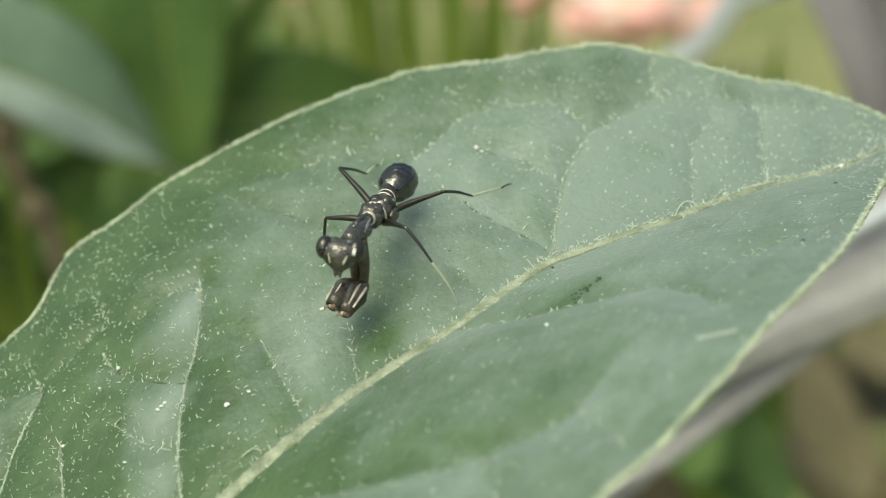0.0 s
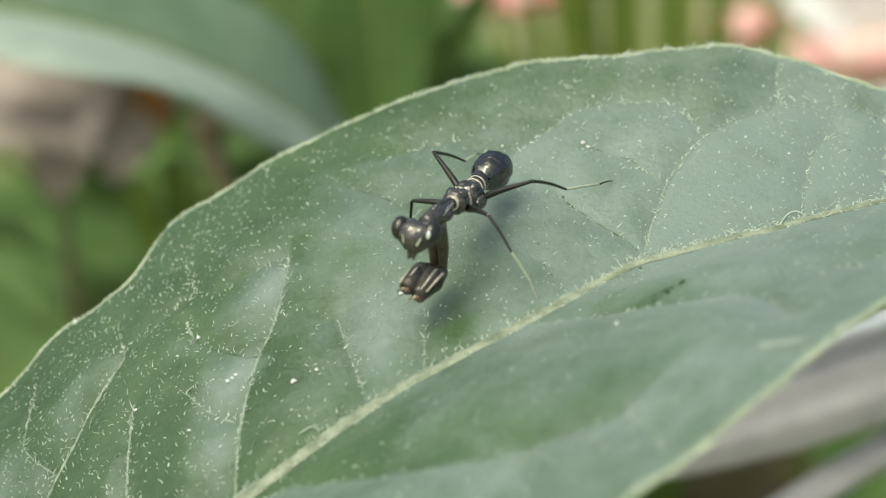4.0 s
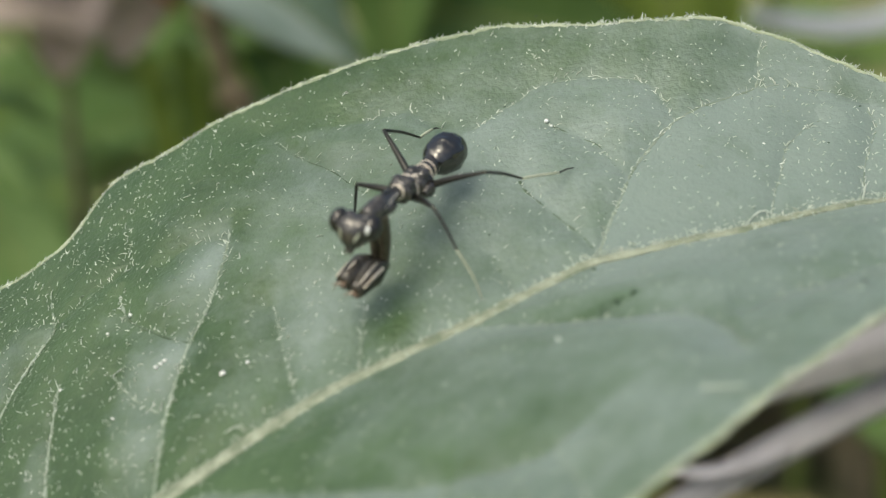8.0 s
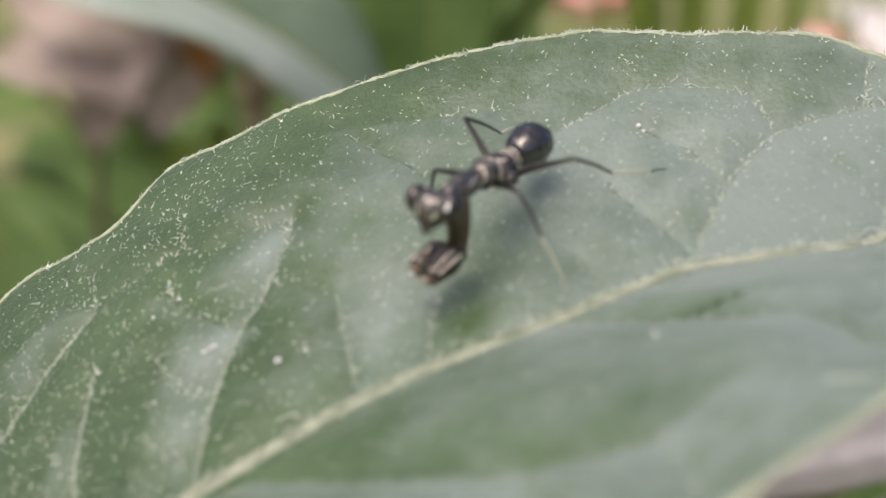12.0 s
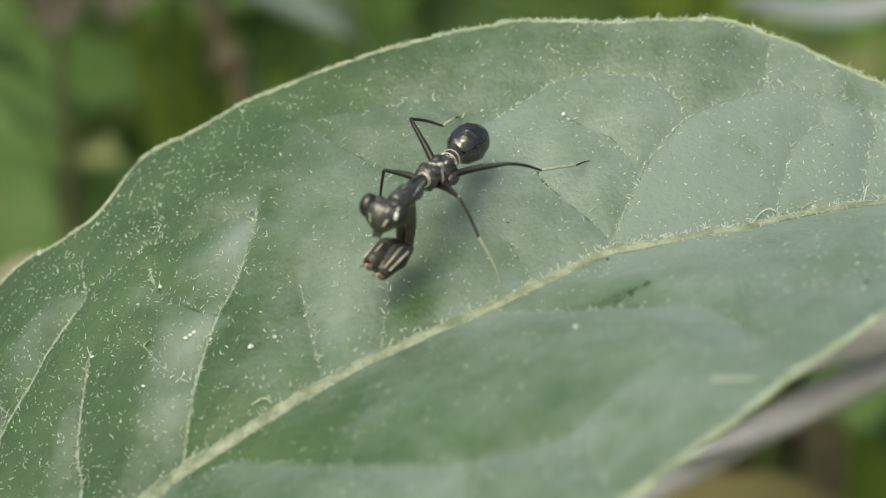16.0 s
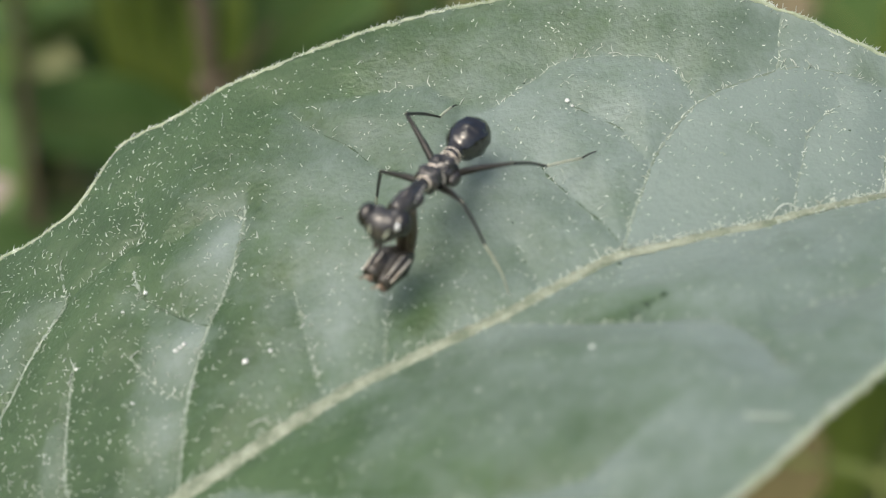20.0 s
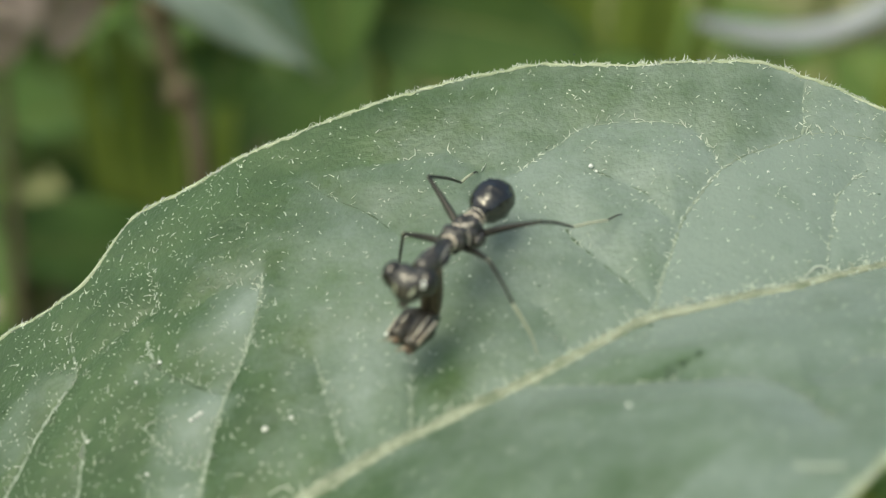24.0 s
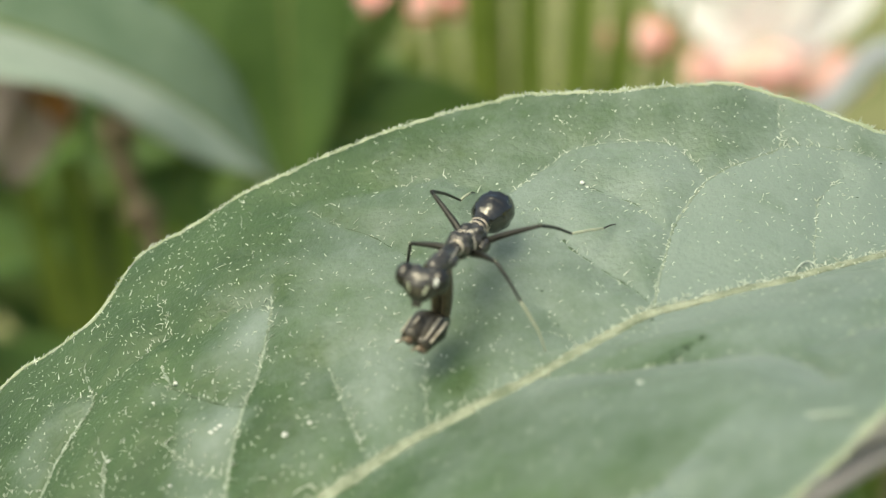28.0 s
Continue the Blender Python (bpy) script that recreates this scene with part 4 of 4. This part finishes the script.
plant("leafy_plant", (-110, 260, 0), (-105, 250, 210), "leafy plant with fresh green leaves", M_GARDENLEAF, 34, 2.2, count=14, seed=11, low=0.2)
plant("leafy_plant", (10, 330, 0), (14, 320, 140), "low leafy plant with dark green leaves", M_DARKLEAF, 40, 2.4, count=12, seed=21, low=0.15)
plant("leafy_plant", (-70, 360, 0), (-66, 350, 190), "leafy plant with fresh green leaves", M_GARDENLEAF, 40, 2.4, count=14, seed=31, low=0.15)
plant("leafy_plant", (-20, 110, 0), (-16, 105, 150), "low leafy plant with dark green leaves", M_DARKLEAF, 30, 2.0, count=9, seed=17, low=0.2)
plant("withered_plant", (66, 130, 0), (64, 125, 150), "low withered plant with olive-brown leaves", M_OLIVEDRY, 26, 2.0, count=8, seed=14, low=0.2)
plant("leafy_plant", (-135, 430, 0), (-130, 420, 130), "low leafy plant with mid-green leaves", M_MIDLEAF, 46, 2.4, count=14, seed=52, low=0.1)
plant("leafy_plant", (-40, 480, 0), (-38, 470, 120), "low leafy plant with dark green leaves", M_DARKLEAF, 46, 2.4, count=13, seed=53, low=0.1)
plant("leafy_plant", (140, 470, 0), (138, 462, 96), "low leafy plant with mid-green leaves", M_MIDLEAF, 44, 2.4, count=12, seed=54, low=0.1)
plant("withered_plant", (110, 330, 0), (108, 320, 110), "low withered plant with tan leaves", M_TAN, 44, 2.4, count=12, seed=41, low=0.15)


def grass(name, foot, blades, mat, label, seed):
    rng = random.Random(seed)
    f = Vector(foot)
    tuft = thing(name, f * MM, label, "grass")
    for tip, w in blades:
        t = Vector(tip)
        b = f + Vector((rng.uniform(-3, 3), rng.uniform(-3, 3), -3))
        blade, rib = leaf_blade(tuple(b), tuple(t), w, up=(rng.uniform(-0.3, 0.3), -1, 0.1), fold=0.35, droop=rng.uniform(-0.05, 0.05), pointed=3.0, rows=20, cols=6)
        rib.free()
        part("blade", blade, mat, tuft)


grass("grass_tuft", (30, 275, 0), [((22, 272, 222), 9), ((34, 268, 220), 10), ((28, 275, 205), 7), ((46, 276, 215), 8), ((57, 276, 190), 7), ((10, 280, 190), 7)], M_BRIGHT, "tall bright yellow-green grass blades", 2)
grass("grass_tuft", (-60, 300, 0), [((-70, 296, 210), 9), ((-52, 300, 200), 8), ((-80, 304, 190), 8), ((-40, 306, 180), 8)], M_BRIGHT, "tall bright yellow-green grass blades", 6)
grass("grass_tuft", (45, 345, 0), [((30, 340, 206), 11), ((44, 342, 200), 12), ((58, 338, 196), 10), ((70, 346, 190), 11), ((20, 348, 180), 9), ((84, 350, 176), 9)], M_BRIGHT, "tall bright yellow-green grass blades", 12)
grass("grass_tuft", (95, 240, 0), [((88, 236, 170), 8), ((104, 240, 180), 9), ((80, 246, 150), 8), ((112, 250, 160), 8)], M_BRIGHT, "tall bright yellow-green grass blades", 9)


def twig(name, points, radii, mat, label, category="twig"):
    f = Vector(points[0]) * MM
    top = thing(name, f, label, category)
    stem = part("stem", limb(points, radii, 8), mat, top)
    line = smooth_line([Vector(p) for p in points], 8)
    for k in range(5):
        q = line[6 + k * 5]
        part("knot", lump(tuple(q), (0.2, -0.3, 1), (2.2, 2.6, 2.6), 12, 8, None, 0.3), mat, stem)
        a = 1.3 + k * 2.4
        d = Vector((math.cos(a), math.sin(a), 0.8))
        part("side_shoot", limb([tuple(q), tuple(q + d * 5), tuple(q + d * 9 + Vector((0, 0, 3)))], [1.0, 0.7, 0.3], 6), mat, stem)


twig("brown_twig", [(-28, 142, -4), (-30, 146, 90), (-29, 148, 182), (-33, 154, 200), (-36, 156, 230)], [1.9, 1.7, 1.5, 1.3, 0.8], M_TWIG, "upright brown twig among the plants")


def dry_blade(points, widths, label, mat=None, sag=0.25, thick=0.3, torn=1.5, fold_over=(), wavy=0.08):
    """A long withered strip, hollow across, from the ground up through points (mm)."""
    line = smooth_line([Vector(p) for p in points], 10)
    w = np.interp(np.linspace(0, len(widths) - 1, len(line)), range(len(widths)), widths)
    top = thing("withered_reed", line[0] * MM, label, "dry reed")
    bm = bmesh.new()
    cols, sheets = 14, []
    for lift in (0, -thick):
        g = []
        for i, p in enumerate(line):
            d = (line[min(i + 1, len(line) - 1)] - line[max(i - 1, 0)]).normalized()
            s = Vector((0.1, 0.45, 0.9)).cross(d).cross(d).normalized()
            nor = s.cross(d)
            row = []
            for j in range(cols + 1):
                v = 2 * j / cols - 1
                ragged = torn * noise.noise(Vector((j * 1.3, i * 0.2, 3))) if i > len(line) - 3 else 0.0
                row.append(bm.verts.new((p + s * (v * w[i] * 0.5) + nor * (sag * v * v * w[i] * 0.5 + wavy * w[i] * math.sin(v * 9) + lift) + d * ragged) * MM))
            g.append(row)
        sheets.append(g)
    A, B = sheets
    for i in range(len(line) - 1):
        for j in range(cols):
            bm.faces.new((A[i][j], A[i + 1][j], A[i + 1][j + 1], A[i][j + 1]))
            bm.faces.new((B[i][j], B[i][j + 1], B[i + 1][j + 1], B[i + 1][j]))
        for j in (0, cols):
            bm.faces.new((A[i][j], B[i][j], B[i + 1][j], A[i + 1][j]))
    for i in (0, len(line) - 1):
        for j in range(cols):
            bm.faces.new((A[i][j], A[i][j + 1], B[i][j + 1], B[i][j]))
    bmesh.ops.recalc_face_normals(bm, faces=bm.faces)
    strip = part("strip", bm, mat or M_DRY, top)
    for v in (-0.62, -0.1, 0.45):
        pts = []
        for i, p in enumerate(line):
            d = (line[min(i + 1, len(line) - 1)] - line[max(i - 1, 0)]).normalized()
            s = Vector((0.1, 0.45, 0.9)).cross(d).cross(d).normalized()
            nor = s.cross(d)
            pts.append((p + s * (v * w[i] * 0.5) + nor * (sag * v * v * w[i] * 0.5 + wavy * w[i] * math.sin(v * 9))) * MM)
        part("rib", tube(pts, w * 0.025 * MM, 6), mat or M_DRY, strip)
    if fold_over:
        # the paler material paints the highlight on the upturned edge
        part("folded_edge", limb(fold_over, [0.9, 0.9, 0.85, 0.8, 0.8, 0.75, 0.4], 10, 6, 0.4), M_PALEDRY, strip, "edge folded over, its sky highlight painted pale")
    return top


dry_blade([(95, 92, -3), (96, 86, 120), (84, 62, 214), (58, 50, 229.5), (46, 47, 226.2), (38, 46, 223.4), (32, 45.5, 221.9), (25, 45, 220.2), (19, 45, 218.4), (14.5, 45, 217.2), (11, 45, 216.2)], [6, 7, 8, 8, 8, 7.8, 7.6, 7.4, 7.2, 6.6, 5.6],
          "broad withered grey blade with a torn end", torn=6.0, wavy=0.02, fold_over=[(62, 50.5, 234), (46, 47, 229.9), (38, 46, 226.9), (31.5, 45.5, 225.1), (26, 45, 224.0), (18, 45, 221.7), (15.5, 45, 220.9)])
narrow = dry_blade([(84, 80, -3), (82, 72, 120), (70, 56, 220), (46, 47, 226.5), (38, 46, 221.2), (32, 45.5, 217.4), (27, 45, 214.4), (21, 45, 210.6), (14.6, 45, 206.0), (7, 45, 200), (-2, 45, 192)], [3, 3, 3, 2.6, 2.5, 2.4, 2.3, 2.2, 2.1, 1.9, 1.2], "narrow withered grey blade with a curled sliver")
part("sliver", limb([(21.5, 44.6, 210.9), (19, 44.4, 209.9), (16.5, 44.3, 209.3), (14, 44.4, 209.6), (11.8, 44.6, 210.8)], [0.5, 0.55, 0.65, 0.6, 0.25], 10, 6, 0.4), M_DRY, narrow, "curled grey sliver")
dry_blade([(118, 176, -3), (114, 175, 120), (92, 173, 200), (74, 171, 208), (66, 170, 201.8), (59.3, 170, 198), (52.7, 170, 196.7), (45, 170, 197.5), (38.6, 170, 199)], [5, 5, 4.6, 4, 3.6, 3.4, 3.4, 3, 1.5], "wavy withered pale grey strip", M_PALEDRY)
dry_blade([(104, 130, -3), (92, 124, 130), (72, 118, 210), (64, 121, 235)], [10, 14, 17, 14], "wide withered lavender-grey blade", M_LAVENDER)
plant("withered_plant", (-72, 206, 0), (-66, 202, 214), "withered plant with pinkish tan leaves", M_DRYBROWN, 16, 1.5, M_TWIG, count=3, seed=7, low=0.3, extra=[
    ((-80, 202, 209), (-52, 198, 200), 17, M_DRYBROWN, dict(up=(0.3, -0.9, 0.3), droop=0.1)),
    ((-60, 206, 212), (-66, 192, 184), 20, M_DRYBROWN, dict(up=(-0.2, -0.9, 0.4), droop=0.08)),
    ((-84, 203, 196), (-58, 190, 192), 15, M_DRYBROWN, dict(up=(0.3, -0.6, 0.9), droop=0.1, curl=0.4)),
    ((-50, 204, 206), (-57, 193, 186), 14, M_DRYBROWN, dict(up=(0.4, -0.9, 0.3), droop=0.05)),
    ((-54, 200, 204), (-47, 197, 194), 6, M_RUST, dict(up=(0.2, -0.9, 0.6))),
])


def flower(at, size, mat, label, seed):
    """A blossom of many petals on a stalk from the ground."""
    rng = random.Random(seed)
    c = Vector(at)
    f = Vector((c.x + rng.uniform(-8, 8), c.y + rng.uniform(4, 12), 0))
    top = thing("flower", f * MM, label, "flower", "flowers in the background")
    part("stalk", limb([(f.x, f.y, -3), tuple(f.lerp(c, 0.5) + Vector((3, 2, 0))), tuple(c)], [1.2, 1.0, 0.8], 8), M_STEM, top)
    part("heart", lump(tuple(c), (0, -0.5, 1), (size * 0.16, size * 0.16, size * 0.16), 12, 8), M_CREAM, top)
    for k in range(14):
        a = k * 2.399
        e = -0.1 + 0.5 * k / 13
        d = Vector((math.cos(a) * math.cos(e), math.sin(a) * math.cos(e), math.sin(e)))
        blade, rib = leaf_blade(tuple(c + d * (size * 0.06)), tuple(c + d * (size * 0.54)), size * 0.62, up=(-d.x * 0.25, -d.y * 0.25 - 0.2, 1), fold=0.12, pointed=2.2, rows=8, cols=6)
        rib.free()
        part("petal", blade, mat, top)


for k, (at, size, mat, label) in enumerate([
        ((1, 388, 165), 21, M_PINK, "salmon-pink blossom on a thin stalk"), ((19, 387, 164), 21, M_PINK, "salmon-pink blossom on a thin stalk"),
        ((11, 410, 180), 18, M_WHITE, "cream blossom on a thin stalk"), ((85, 408, 146), 24, M_PINK, "salmon-pink blossom on a thin stalk"),
        ((190, 693, 50), 56, M_PALEPINK, "large salmon-pink blossom low on the ground"), ((226, 700, 44), 52, M_PALEPINK, "large salmon-pink blossom low on the ground")]):
    flower(at, size, mat, label, 50 + k)


def tall_blossom(at, petals):
    """A large blossom of upright white petals on a stalk; petals give the tip's offset and the width in millimetres."""
    c = Vector(at)
    top = thing("flower", Vector((c.x + 4, c.y + 10, 0)) * MM, "large white blossom with tall upright petals above pink ones", "flower", "flowers in the background")
    part("stalk", limb([(c.x + 4, c.y + 10, -3), (c.x + 2, c.y + 6, c.z * 0.5), tuple(c)], [3, 2.6, 2.4], 8), M_STEM, top)
    part("heart", lump(at, (0, -0.3, 1), (8, 9, 9), 12, 8), M_CREAM, top)
    for dx, dy, dz, w in petals:
        blade, rib = leaf_blade(at, tuple(c + Vector((dx, dy, dz))), w, up=(0.0, -1, 0.3), fold=0.18, droop=0.08, pointed=1.9, rows=14, cols=8)
        rib.free()
        part("petal", blade, M_WHITE, top)


tall_blossom((205, 712, 56), [(-44, 6, 78, 17), (-18, -4, 66, 25), (33, -4, 62, 23), (8, 0, 30, 34), (58, 4, 30, 28), (-54, 4, 34, 26), (24, 14, 30, 28)])


# dry leaves scattered on the soil
def litter():
    rng = random.Random(77)
    for k in range(46):
        x, y = (rng.uniform(70, 330), rng.uniform(250, 640)) if k < 30 else (rng.uniform(-260, 60), rng.uniform(380, 800))
        a, long = rng.uniform(0, 6.28), rng.uniform(28, 55)
        h = 4 + rng.uniform(0, 7)
        top = thing("dry_leaf", V(x, y, 0), "curled tan dry leaf lying on the soil", "dry leaf", "dry leaves on the soil")
        d = Vector((math.cos(a), math.sin(a), rng.uniform(-0.08, 0.08))) * (long / 2)
        c = Vector((x, y, h))
        blade, rib = leaf_blade(tuple(c - d), tuple(c + d), long * rng.uniform(0.35, 0.6), up=(rng.uniform(-0.4, 0.4), rng.uniform(-0.6, 0.2), 1), fold=rng.uniform(0.1, 0.5), droop=rng.uniform(-0.2, 0.1), curl=rng.uniform(-0.4, 0.4), rows=14, cols=8)
        part("blade", blade, M_DRYBROWN if rng.random() < 0.75 else M_RUST, top)
        part("midrib", rib, M_TWIG, top)


litter()


# ---- what moves ----
def motions():
    """The nymph stands on the spot and rocks a little from side to side."""
    rest = mantis.location.copy()
    rock = [(0, 0.02), (1, 0.04), (2, -0.03), (2.5, -0.02), (4.5, 0.02), (5.5, -0.01), (7, 0), (8, 0.04), (9, 0.03), (10, -0.02), (11, -0.02), (12, -0.03), (13, 0.0), (15.5, 0.05), (16.5, 0.02),
            (17, -0.01), (17.5, 0.03), (19, -0.03), (20, 0.02), (21.5, -0.03), (23.5, -0.05), (24, -0.01), (24.5, 0.01), (25, 0.0), (25.5, 0.05), (26, -0.04), (26.5, 0.0), (27, -0.01), (27.5, 0.04), (28, 0.01)]
    walk(mantis, [(t, Matrix.Translation(rest) @ Matrix.Rotation(d / 2.2, 4, Vector((0.46, 0.87, 0)).normalized())) for t, d in rock])

motions()
